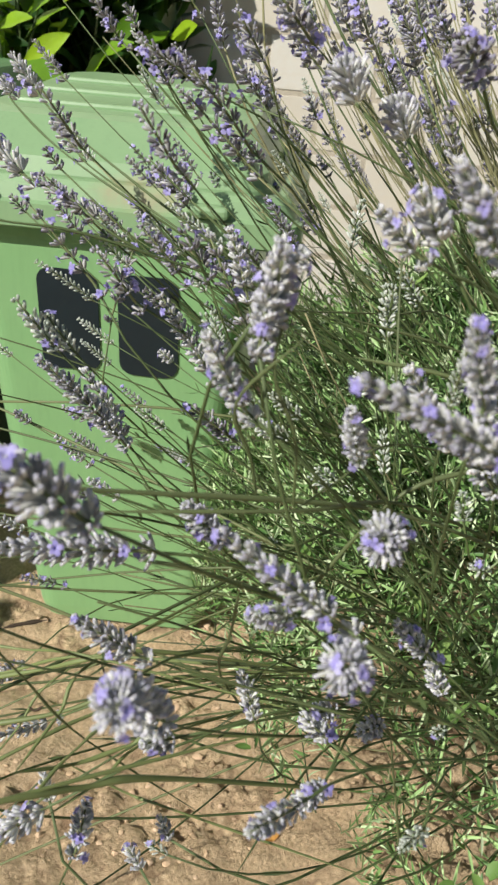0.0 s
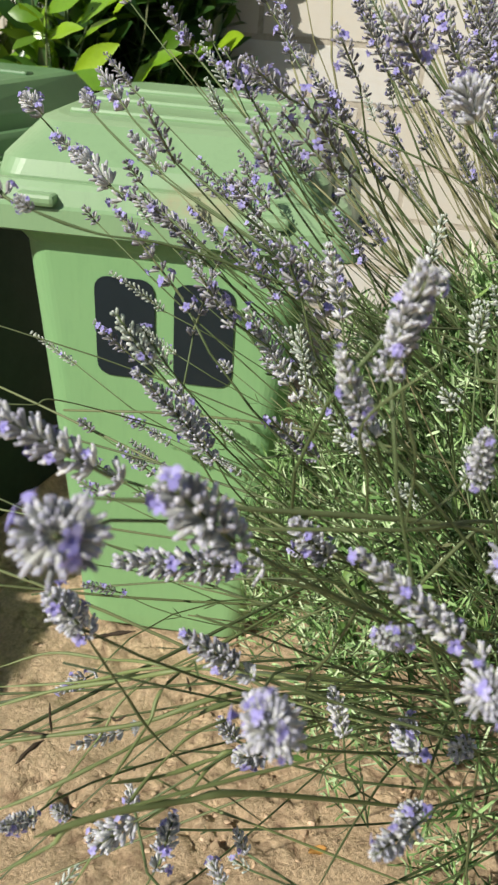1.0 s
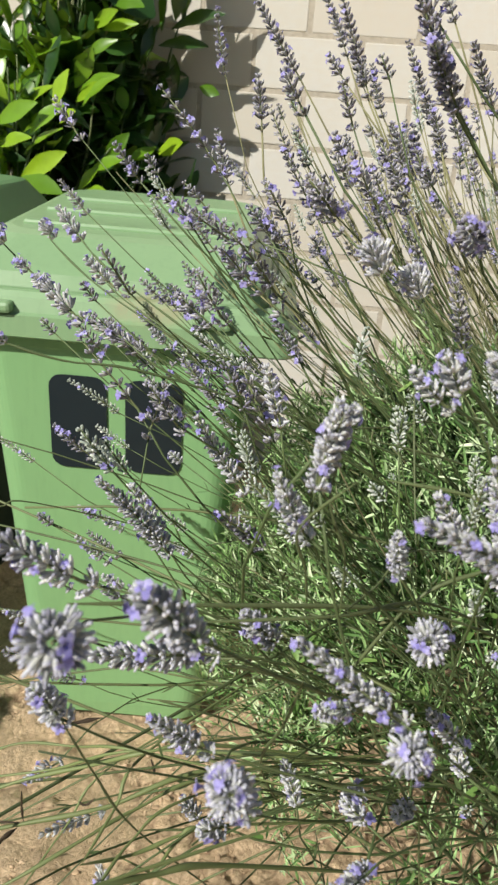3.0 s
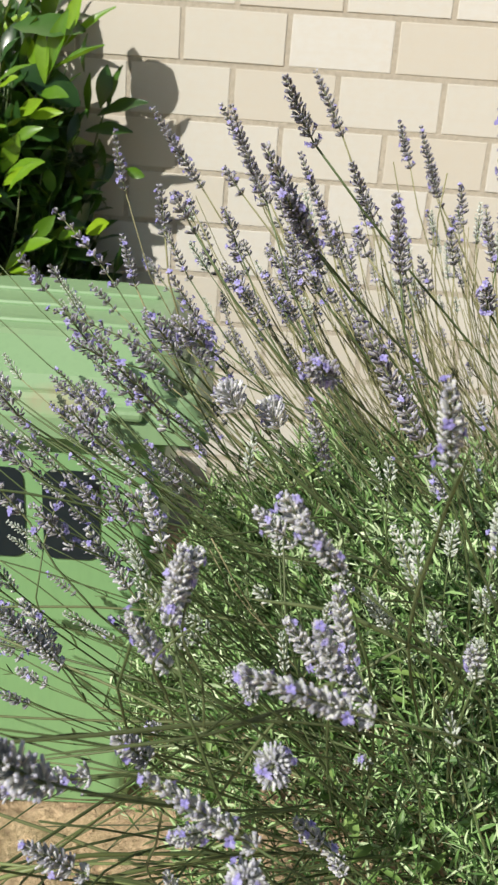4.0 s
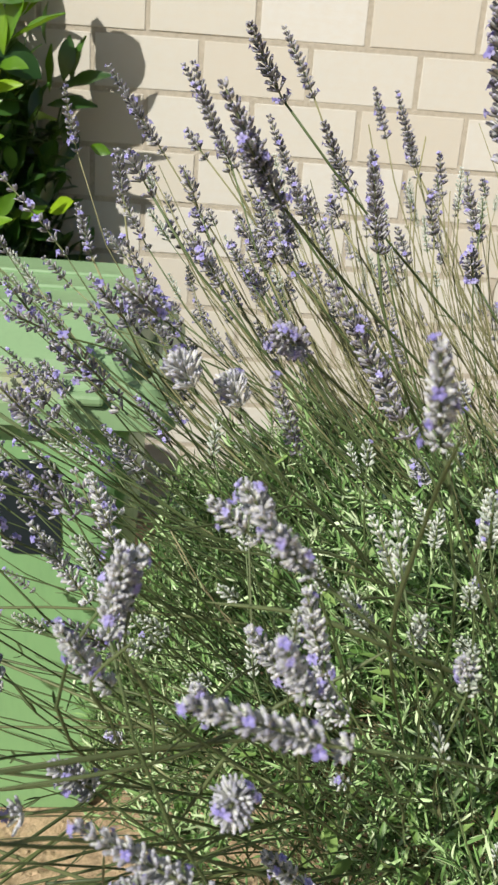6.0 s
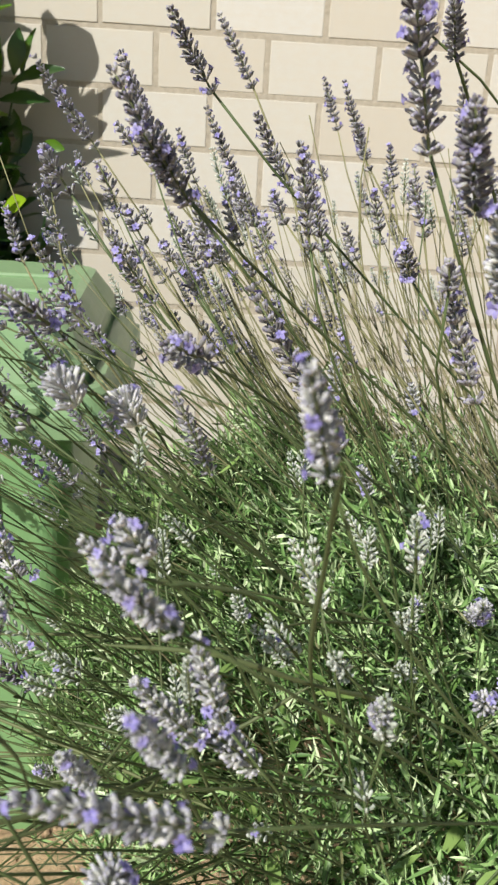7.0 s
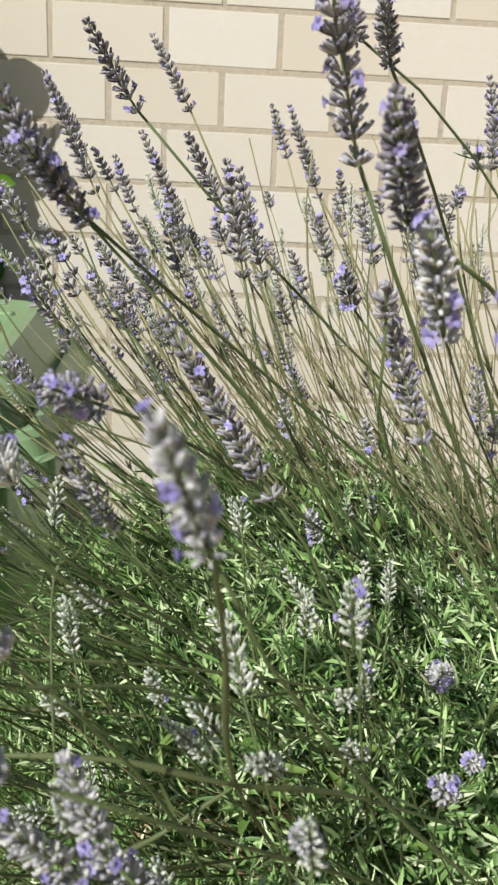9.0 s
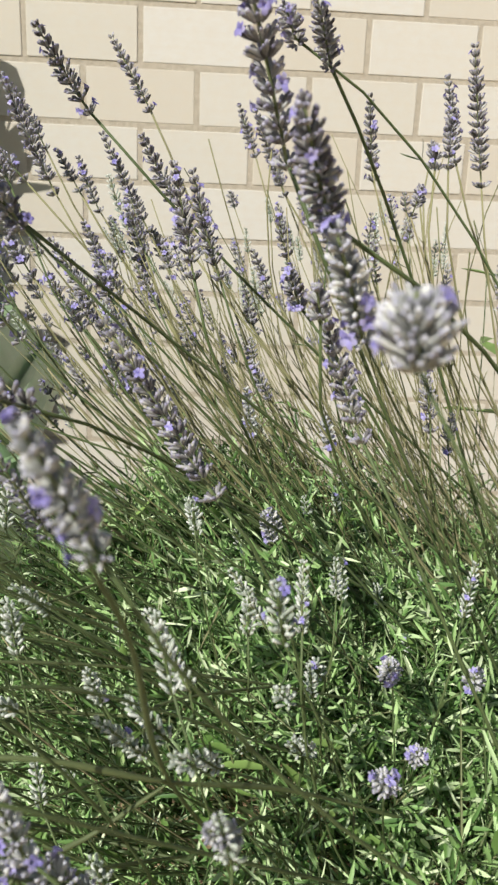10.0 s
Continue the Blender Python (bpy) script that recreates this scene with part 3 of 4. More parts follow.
def bud(verts, faces, index, p, d, length, radius, mat, tip):
    """One calyx: a ribbed ovoid tube with a darker toothed mouth."""
    side = d.cross(Vector((0.21, 0.37, 0.9))).normalized()
    up = d.cross(side)
    b = len(verts)
    for t, w in ((0.0, 0.4), (0.28, 0.78), (0.6, 1.0), (0.85, 0.9), (1.0, 0.62)):
        for k in range(6):
            a = math.pi * k / 3
            verts.append(p + d * length * t + (side * math.cos(a) + up * math.sin(a)) * radius * w * (1.0 if k % 2 else 0.86))
    for i in range(4):
        for k in range(6):
            k2 = (k + 1) % 6
            faces.append((b + i * 6 + k, b + i * 6 + k2, b + (i + 1) * 6 + k2, b + (i + 1) * 6 + k))
            index.append(tip if i == 3 else mat)
    faces.append(tuple(b + 24 + k for k in range(6)))
    index.append(tip)


def blossom(verts, faces, index, p, d, size, rnd, mat):
    """An open corolla: a short flared tube with a two-lobed upper and a three-lobed lower lip."""
    side = d.cross(Vector((0.5, 0.2, 0.8))).normalized()
    up = d.cross(side)
    for k in range(5):
        a = 2 * math.pi * (k + rnd.uniform(-0.12, 0.12)) / 5
        out = side * math.cos(a) + up * math.sin(a)
        tan = d.cross(out)
        b = len(verts)
        q = size * rnd.uniform(0.8, 1.15) * (1.15 if k < 2 else 0.95)
        fold = rnd.uniform(-0.15, 0.25)
        verts += [p - d * q * 0.7, p + out * q * 0.4 + tan * q * 0.40 + d * q * 0.2, p + out * q * 0.95 + tan * q * 0.32 + d * q * fold,
                  p + out * q * 1.12 + d * q * fold, p + out * q * 0.95 - tan * q * 0.32 + d * q * fold, p + out * q * 0.4 - tan * q * 0.40 + d * q * 0.2]
        faces += [(b, b + 1, b + 5), (b + 1, b + 2, b + 3, b + 4, b + 5)]
        index += [mat, mat]


# for each sort of spike: length and radius of a bud, buds in a whorl, gap between whorls, share of open flowers
SORTS = {
    "slim": (0.0070, 0.00118, (8, 11), 0.0081, 0.05),
    "loose": (0.0068, 0.00118, (8, 11), 0.0118, 0.08),
    "full": (0.0087, 0.00134, (14, 17), 0.0085, 0.04),
    "fat": (0.0090, 0.00122, (21, 25), 0.0077, 0.035),
    "round": (0.0115, 0.00112, (20, 24), 0.0036, 0.035),
    "tuft": (0.0098, 0.00115, (13, 16), 0.0046, 0.10),
    "pale": (0.0062, 0.0012, (4, 6), 0.0062, 0.03),
    "silver": (0.0077, 0.00122, (14, 18), 0.0074, 0.04),
}


def spike_mesh(length, seed, kind):
    """A flower spike along +z from its base at the origin to its tip: whorls of buds in two opposite bunches, each turned against the last."""
    rnd = random.Random(seed)
    ln0, r0, (n0, n1), gap, open_share = SORTS[kind]
    verts, faces, index = [], [], []
    tube(verts, faces, [Vector((0, 0, length * t)) for t in (-0.04, 0.3, 0.6, 0.93)], [0.0011, 0.0010, 0.0009, 0.0006], 5)
    index += [2] * len(faces)
    top = length - ln0 * 0.75
    count = max(2, round(top / gap) + 1)
    low_gap = rnd.uniform(0.25, 1.15) if count > 4 and kind != "pale" else 0.0
    turn = rnd.uniform(0, 3)
    for w in range(count):
        t = w / (count - 1)
        z = top * (t if w else -low_gap * gap / top)
        full_width = (0.82 + 0.3 * math.sin(math.pi * min(1.0, 0.15 + t * 0.85))) * (1 - 0.4 * t ** 4)
        n = max(4, round(rnd.randint(n0, n1) * (1 - 0.35 * t ** 3)))
        for k in range(n):
            half = k % 2
            a = turn + math.pi * half + ((k // 2 + 0.5) / ((n + 1) // 2) - 0.5) * 2.9 + rnd.uniform(-0.2, 0.2)
            lift = rnd.uniform(0.55, 1.25) + 1.5 * t ** 4 + (0.25 if kind == "pale" else 0.0)
            d = Vector((math.cos(a), math.sin(a), lift)).normalized()
            ln = ln0 * full_width * rnd.uniform(0.8, 1.12)
            p = Vector((math.cos(a) * 0.0012, math.sin(a) * 0.0012, z + rnd.uniform(-0.12, 0.12) * gap)) + d * ln0 * rnd.uniform(0.05, 0.3)
            bud(verts, faces, index, p, d, ln, r0 * rnd.uniform(0.85, 1.12) * (0.8 + 0.2 * full_width), 0, 3)
            if rnd.random() < open_share:
                blossom(verts, faces, index, p + d * ln * 1.2, (d + Vector((0, 0, -0.35))).normalized(), 0.0036 * rnd.uniform(0.75, 1.15) * (0.7 if kind == "pale" else 1.0), rnd, 1)
        turn += math.pi / 2 + rnd.uniform(-0.2, 0.2)
    bend = rnd.uniform(-1.1, 1.1)
    verts = [Vector((v.x + bend * v.z * v.z, v.y, v.z)) for v in verts]
    light = kind in ("fat", "silver", "round", "tuft")
    return mesh_from("flower_spike", verts, faces, [PALE_BUD if kind == "pale" else CALYX_LIGHT if light else CALYX, COROLLA, STALK, PALE_BUD if kind == "pale" else TIP_LIGHT if light else TIP], True, index)


LENGTHS = (0.026, 0.042, 0.06, 0.08, 0.1, 0.13)
SPIKES = {(l, k): [spike_mesh(l, 100 + i * 7 + int(l * 1000) + 50 * n, k) for i in range(5)] for l in LENGTHS for n, k in enumerate(SORTS)}


def spike_pose(base, way, scale, turn, slender=1.0):
    q = way.to_track_quat("Z", "Y").to_matrix().to_4x4()
    return Matrix.Translation(base) @ q @ Matrix.Rotation(turn, 4, "Z") @ Matrix.Diagonal((scale * slender, scale * slender, scale, 1))


def stalk_path(base, way, rnd):
    """From among the leaves up to the base of a spike, bending over at the end as the spike does."""
    root = HEART + Vector((rnd.uniform(-0.22, 0.22), rnd.uniform(-0.2, 0.2), rnd.uniform(-0.1, 0.1)))
    out = base - HEART
    root += Vector((out.x, out.y, 0)) * 0.22
    if base.y > -1.9:
        root += Vector((rnd.uniform(0.22, 0.68), rnd.uniform(-0.1, 0.35), 0.08))
        root.x, root.y = min(root.x, 1.55), min(root.y, -1.12)
    elif base.z > 1.05 and base.x > 0.35:
        # stems of the tall near heads lean on towards the far side of the bush
        root += Vector((rnd.uniform(0.25, 0.5), rnd.uniform(-0.3, 0.05), 0.1))
    reach = (base - root).length
    bow = Vector((rnd.uniform(-0.10, 0.08), rnd.uniform(-0.08, 0.08), rnd.uniform(0, 0.06)))
    if base.y < -1.9 and base.z > 1.15 and base.x > 0.5:
        bow += Vector((0.13, -0.06, 0))
    return bezier(root, base - way * reach * 0.32 + bow, base, 9)


def leaf_strip(verts, faces, p, d, up, length, width, bend):
    side = d.cross(up).normalized()
    b = len(verts)
    for t, w in ((0, 0.5), (0.4, 1.0), (0.75, 0.8), (1, 0.1)):
        q = p + d * length * t + up * (bend * length * t * t)
        keel = -up * width * 0.22 * w
        verts += [q - side * width * w * 0.5, q + keel, q + side * width * w * 0.5]
    for i in range(3):
        a = b + 3 * i
        faces += [(a, a + 1, a + 4, a + 3), (a + 1, a + 2, a + 5, a + 4)]


def leaf_pair(verts, faces, p, d, rnd):
    """Two narrow leaves opposite each other at a node of a stalk."""
    a = rnd.uniform(0, 3.14)
    s1 = d.cross(Vector((0.3, 0.2, 0.93))).normalized()
    o = s1 * math.cos(a) + d.cross(s1) * math.sin(a)
    ln = rnd.uniform(0.008, 0.03)
    for sign in (-1, 1):
        ld = (d * 0.8 + o * sign * 0.6).normalized()
        leaf_strip(verts, faces, p, ld, (d - ld * d.dot(ld)).normalized(), ln * rnd.uniform(0.7, 1.1), rnd.uniform(0.002, 0.0034), rnd.uniform(-0.1, 0.3))


def flower(parent, tip, down, rnd, kind):
    length = min(max(down.length, 0.022), 0.15)
    way = -down.normalized()
    base = tip - way * length
    path = stalk_path(base, way, rnd)
    verts, faces = [], []
    r = rnd.uniform(0.0007, 0.0011) if kind in ("slim", "pale") else rnd.uniform(0.0013, 0.0018) if kind == "full" else rnd.uniform(0.0009, 0.0013)
    tube(verts, faces, path, [r * 1.25 - r * 0.4 * i / 9 for i in range(10)], 5)
    for i in (rnd.randint(3, 5), rnd.randint(6, 7)):
        leaf_pair(verts, faces, path[i], (path[i + 1] - path[i]).normalized(), rnd)
    stem = child("flower_stem", mesh_from("flower_stem", verts, faces, DRY if base.y > -1.7 and base.z > 0.95 else STALK, True), parent)
    near = min(LENGTHS, key=lambda l: abs(l - length))
    child("flower_spike", rnd.choice(SPIKES[near, kind]), stem, spike_pose(base, way, length / near, rnd.uniform(0, 6.28), 0.84 if base.y < -2.2 and kind not in ("fat", "round") else 1.0))
    return stem


BLUE_HEADS = [
    (0.390, -1.770, 1.369, 0.045, 0.036, -0.069),
    (0.430, -1.500, 1.417, 0.048, 0.012, -0.083),
    (0.296, -1.445, 1.372, 0.036, 0.012, -0.084),
    (0.559, -2.118, 1.372, 0.042, 0.050, -0.134),
    (0.625, -1.980, 1.351, 0.020, 0.060, -0.033),
    (0.604, -1.970, 1.345, 0.012, 0.036, -0.013),
    (0.591, -2.200, 1.251, 0.029, 0.068, -0.049),
    (0.610, -2.220, 1.202, 0.022, 0.040, -0.052),
    (0.605, -1.100, 1.397, 0.033, 0.008, -0.081),
    (0.619, -1.300, 1.371, 0.054, 0.008, -0.123),
    (0.527, -1.870, 1.248, 0.016, 0.004, -0.092),
    (0.410, -2.100, 1.238, 0.021, 0.044, -0.036),
    (0.487, -2.040, 1.137, 0.073, -0.004, -0.118),
    (0.507, -2.364, 1.149, 0.013, 0.037, -0.049),
    (0.627, -2.050, 1.153, 0.035, -0.004, -0.089),
    (0.703, -1.300, 1.282, 0.014, 0.004, -0.060),
]
BLUE_HEADS += [
    (0.664, -1.200, 1.313, 0.009, -0.020, -0.045),
    (0.839, -1.500, 1.256, -0.006, 0.016, -0.036),
    (0.837, -1.600, 1.345, 0.002, -0.004, -0.070),
    (0.823, -1.600, 1.298, 0.001, -0.002, -0.030),
    (0.640, -1.600, 1.210, 0.015, 0.004, -0.059),
    (0.619, -1.930, 1.168, 0.014, 0.020, -0.033),
    (0.621, -2.085, 1.167, 0.006, 0.011, -0.022),
    (0.749, -1.900, 1.086, 0.013, 0.008, -0.058),
    (0.607, -1.600, 0.999, 0.012, 0.000, -0.063),
    (0.696, -1.700, 0.987, 0.009, 0.002, -0.039),
    (0.342, -1.400, 1.287, 0.026, 0.008, -0.049),
    (0.369, -1.400, 1.279, 0.029, 0.008, -0.070),
    (0.418, -1.500, 1.304, 0.056, 0.008, -0.115),
    (0.481, -1.700, 1.283, 0.044, 0.008, -0.073),
    (0.458, -1.600, 1.221, 0.021, 0.004, -0.057),
    (0.388, -1.700, 1.177, 0.042, 0.004, -0.067),
]
BLUE_HEADS += [
    (0.412, -1.600, 1.196, 0.025, 0.004, -0.078),
    (0.279, -1.500, 1.151, 0.022, -0.006, -0.033),
    (0.319, -1.500, 1.116, 0.016, -0.005, -0.025),
    (0.445, -2.170, 1.083, 0.020, 0.032, -0.059),
    (0.611, -1.900, 0.945, 0.012, 0.011, -0.031),
    (0.700, -2.050, 0.884, 0.007, 0.016, -0.024),
    (0.713, -2.100, 0.844, 0.005, 0.015, -0.019),
    (0.676, -2.150, 0.862, 0.007, 0.019, -0.022),
    (0.560, -2.300, 0.963, 0.012, 0.026, -0.027),
    (0.855, -1.600, 1.408, 0.037, 0.004, -0.198),
    (0.862, -1.500, 1.392, 0.018, 0.008, -0.100),
    (0.758, -1.500, 1.364, 0.014, 0.008, -0.102),
    (0.862, -1.400, 1.263, -0.000, -0.008, -0.029),
    (0.928, -1.200, 1.342, -0.001, -0.008, -0.018),
    (0.811, -1.800, 1.020, 0.003, 0.008, -0.039),
]
BLUE_HEADS += [
    (0.791, -2.000, 0.844, 0.003, 0.016, -0.025),
    (0.730, -1.950, 0.823, 0.006, 0.014, -0.026),
    (0.195, -1.535, 1.343, 0.077, 0.012, -0.099),
    (0.316, -1.593, 1.352, 0.054, 0.008, -0.122),
    (0.177, -1.700, 1.300, 0.016, 0.008, -0.069),
    (0.160, -1.870, 1.208, 0.060, 0.008, -0.080),
    (0.393, -2.110, 1.266, 0.046, 0.052, -0.071),
    (0.171, -1.600, 1.168, 0.020, 0.004, -0.072),
    (0.225, -1.600, 1.241, 0.008, 0.004, -0.068),
    (0.312, -1.600, 1.270, 0.026, 0.004, -0.031),
    (0.156, -1.900, 1.107, 0.110, 0.012, -0.048),
    (0.327, -2.000, 1.118, 0.029, 0.004, -0.029),
]
BLUE_HEADS += [
    (0.372, -2.342, 1.039, -0.004, 0.005, -0.054),
    (0.450, -2.400, 1.033, 0.015, 0.024, -0.044),
    (0.414, -2.420, 1.011, 0.066, 0.028, -0.038),
    (0.626, -1.800, 0.910, 0.011, 0.006, -0.027),
    (0.289, -2.100, 0.980, 0.033, -0.004, -0.061),
    (0.221, -2.050, 0.961, -0.017, -0.016, -0.066),
    (0.211, -2.150, 0.881, 0.029, 0.000, -0.053),
    (0.366, -2.400, 0.926, 0.059, 0.016, -0.053),
    (0.533, -1.750, 1.248, 0.034, 0.004, -0.100),
    (0.258, -2.050, 1.070, 0.049, 0.012, -0.048),
    (0.212, -2.000, 1.014, 0.034, 0.004, -0.028),
    (0.265, -2.200, 1.073, 0.013, 0.044, -0.039),
    (0.295, -2.060, 1.129, 0.018, 0.044, -0.039),
    (0.278, -2.110, 1.097, 0.033, 0.056, -0.062),
    (0.176, -2.130, 1.073, 0.012, 0.040, -0.043),
]
BLUE_HEADS += [
    (0.224, -2.160, 0.976, 0.019, 0.032, -0.047),
    (0.250, -2.090, 0.926, 0.048, 0.000, -0.066),
    (0.344, -2.350, 0.993, 0.019, 0.028, -0.048),
    (0.202, -2.200, 0.912, 0.044, 0.036, -0.084),
    (0.381, -2.390, 0.875, 0.016, 0.024, -0.019),
    (0.367, -2.280, 0.733, 0.013, -0.004, -0.037),
    (0.421, -2.220, 0.642, 0.017, 0.021, -0.013),
    (0.452, -2.290, 0.706, 0.014, 0.022, -0.014),
    (0.312, -2.330, 0.701, 0.017, 0.021, -0.013),
    (0.275, -2.330, 0.635, -0.008, -0.004, -0.050),
    (0.125, -2.200, 0.579, 0.021, 0.032, -0.005),
    (0.160, -2.250, 0.575, 0.046, 0.024, 0.010),
]
BLUE_HEADS += [
    (0.235, -2.385, 0.657, 0.021, 0.026, 0.001),
    (0.396, -2.440, 0.793, 0.018, 0.030, -0.019),
    (0.417, -2.360, 0.715, 0.014, 0.023, -0.013),
    (0.329, -2.310, 0.876, 0.020, 0.016, -0.029),
    (0.179, -2.392, 0.965, 0.064, 0.023, -0.043),
    (0.293, -2.450, 0.975, 0.023, 0.024, -0.036),
    (0.245, -2.370, 0.870, 0.065, 0.044, -0.018),
    (0.278, -2.350, 0.818, 0.037, 0.012, -0.033),
    (0.225, -2.400, 0.872, 0.010, 0.016, -0.036),
    (0.378, -2.350, 1.037, -0.011, 0.036, -0.059),
    (0.384, -2.332, 1.032, -0.014, 0.007, -0.025),
    (0.334, -2.150, 1.138, 0.021, 0.036, -0.027),
    (0.413, -2.350, 0.970, 0.008, 0.028, -0.042),
    (0.284, -2.150, 0.995, 0.015, 0.020, -0.043),
    (0.317, -2.150, 0.999, 0.014, 0.004, -0.049),
]
BLUE_HEADS += [
    (0.187, -1.950, 1.107, 0.024, 0.020, -0.039),
    (0.148, -2.100, 0.990, 0.051, 0.004, -0.061),
    (0.184, -2.400, 0.679, 0.000, 0.036, -0.037),
    (0.162, -2.100, 1.010, 0.029, 0.044, -0.048),
    (0.437, -2.388, 1.080, 0.025, 0.026, -0.038),
    (0.429, -2.297, 1.058, 0.015, 0.011, -0.026),
    (0.436, -2.300, 0.972, 0.034, 0.016, -0.047),
    (0.466, -2.300, 1.000, 0.018, 0.008, -0.057),
    (0.475, -2.280, 0.930, 0.026, 0.020, -0.039),
]
BLUE_HEADS += [
    (0.288, -2.261, 0.659, 0.014, 0.002, -0.022),
    (0.299, -2.321, 0.584, 0.011, -0.005, -0.012),
    (0.310, -2.269, 0.549, 0.007, -0.004, -0.009),
    (0.236, -2.316, 0.636, 0.004, -0.004, -0.009),
    (0.182, -2.329, 0.607, 0.006, 0.006, -0.012),
    (0.226, -2.371, 0.644, 0.015, 0.016, 0.004),
    (0.237, -2.100, 1.102, 0.027, 0.048, -0.024),
    (0.442, -2.200, 1.121, 0.016, 0.044, -0.018),
    (0.299, -2.000, 0.640, 0.015, 0.009, -0.009),
    (0.334, -2.450, 0.879, 0.014, 0.024, -0.041),
    (0.493, -2.250, 0.739, 0.014, 0.000, -0.023),
    (0.458, -2.300, 0.813, 0.027, 0.008, -0.030),
    (0.412, -2.300, 0.724, 0.019, 0.004, -0.023),
    (-0.002, -1.758, 1.187, 0.030, -0.003, -0.039),
]
# broad heads that face outward
ROUND_HEADS = [
    (0.616, -2.330, 1.186, 0.005, 0.008, -0.026),
    (0.270, -2.483, 0.968, -0.010, 0.025, -0.020),
    (0.426, -2.438, 0.900, 0.002, 0.017, -0.016),
    (0.436, -2.377, 0.920, 0.003, 0.021, -0.014),
    (0.347, -2.476, 0.897, -0.004, 0.015, -0.017),
]
PALE_HEADS = [
    (0.620, -2.100, 0.991, 0.004, -0.004, -0.051),
    (0.657, -2.030, 0.962, 0.003, 0.000, -0.035),
    (0.579, -2.040, 0.957, 0.025, -0.008, -0.044),
    (0.547, -1.940, 0.974, 0.003, 0.004, -0.030),
    (0.526, -2.150, 0.983, 0.024, 0.000, -0.056),
    (0.741, -1.830, 0.840, 0.007, 0.004, -0.028),
    (0.638, -2.060, 0.889, 0.005, 0.008, -0.034),
    (0.433, -2.100, 0.959, 0.000, 0.012, -0.038),
    (0.465, -2.300, 0.987, 0.001, 0.024, -0.046),
    (0.489, -2.150, 0.941, 0.006, 0.016, -0.034),
    (0.501, -2.200, 0.943, 0.025, 0.020, -0.040),
    (0.622, -2.100, 0.852, 0.010, 0.018, -0.022),
    (0.544, -2.250, 0.959, 0.010, 0.019, -0.021),
    (0.663, -1.800, 0.926, 0.007, 0.005, -0.023),
    (0.778, -2.000, 0.945, -0.005, 0.000, -0.051),
    (0.564, -2.300, 0.970, 0.008, 0.020, -0.044),
]
PALE_HEADS += [
    (0.182, -2.200, 0.946, 0.020, 0.020, -0.042),
    (0.196, -2.185, 0.932, 0.016, 0.016, -0.034),
    (0.688, -1.900, 0.900, 0.002, -0.008, -0.040),
    (0.554, -2.200, 0.919, 0.014, 0.025, -0.028),
    (0.630, -2.100, 0.853, 0.012, 0.024, -0.030),
    (0.642, -2.050, 0.885, 0.009, 0.016, -0.024),
    (0.541, -1.850, 0.940, 0.012, -0.004, -0.040),
    (0.531, -2.200, 1.007, 0.011, 0.000, -0.048),
    (0.593, -2.200, 1.026, 0.009, 0.016, -0.046),
]
PALE_HEADS += [
    (0.587, -2.100, 0.972, 0.002, 0.008, -0.040),
    (0.295, -2.090, 0.918, 0.009, 0.004, -0.039),
    (0.511, -2.150, 0.919, 0.026, 0.016, -0.040),
    (0.354, -2.150, 0.879, 0.022, 0.021, -0.025),
    (0.229, -2.000, 0.977, 0.052, 0.004, -0.031),
    (0.396, -1.950, 0.992, -0.003, -0.004, -0.044),
    (0.434, -2.100, 0.971, 0.019, 0.019, -0.030),
    (0.567, -2.250, 0.881, 0.007, -0.004, -0.028),
    (0.605, -2.150, 0.928, 0.009, 0.018, -0.023),
]
PALE_HEADS += [
    (0.225, -2.379, 0.630, -0.008, -0.007, -0.012),
    (0.314, -2.318, 0.586, 0.015, 0.005, -0.017),
    (0.286, -2.080, 0.913, 0.025, 0.000, -0.041),
    (0.425, -2.090, 0.956, 0.009, -0.004, -0.040),
    (0.211, -2.000, 0.968, 0.035, 0.008, -0.035),
    (0.413, -2.100, 0.885, 0.016, 0.015, -0.020),
    (0.389, -2.100, 0.787, 0.017, 0.016, -0.018),
    (0.340, -2.150, 0.856, 0.017, 0.016, -0.018),
]
PALE_HEADS += [
    (0.347, -2.100, 0.830, 0.018, 0.015, -0.019),
    (0.443, -2.100, 0.841, 0.006, -0.008, -0.037),
    (0.393, -2.100, 0.795, 0.017, 0.016, -0.018),
    (0.497, -2.200, 0.851, 0.006, 0.008, -0.027),
    (0.505, -2.250, 0.828, 0.012, 0.020, -0.018),
    (0.385, -2.400, 0.886, 0.016, 0.025, -0.019),
    (0.496, -2.300, 0.728, 0.009, 0.015, -0.010),
    (0.473, -2.400, 0.747, 0.016, 0.031, -0.019),
    (0.418, -2.350, 0.709, 0.014, 0.023, -0.013),
]


lavender = tagged(new("lavender_bush"), "large lavender bush in bloom with grey-violet spikes on thin leaning stems", "lavender")
frnd = random.Random(5)
for x, y, z, a, b, c in BLUE_HEADS:
    flower(lavender, Vector((x, y, z)), Vector((a, b, c)), frnd, "fat" if y < -2.3 and x < 0.36 and 0.78 < z < 0.98 else "silver" if y < -2.2 else "full" if z > 1.1 and (x > 0.38 or y > -1.7) and y > -2.3 else "loose" if z > 0.95 and x < 0.3 and y < -1.85 else "silver" if z < 1.0 and x > 0.1 else "slim")
for x, y, z, a, b, c in ROUND_HEADS:
    flower(lavender, Vector((x, y, z)), Vector((a, b, c)), frnd, "round")
for x, y, z, a, b, c in PALE_HEADS:
    flower(lavender, Vector((x, y, z)), Vector((a, b, c)), frnd, "pale")


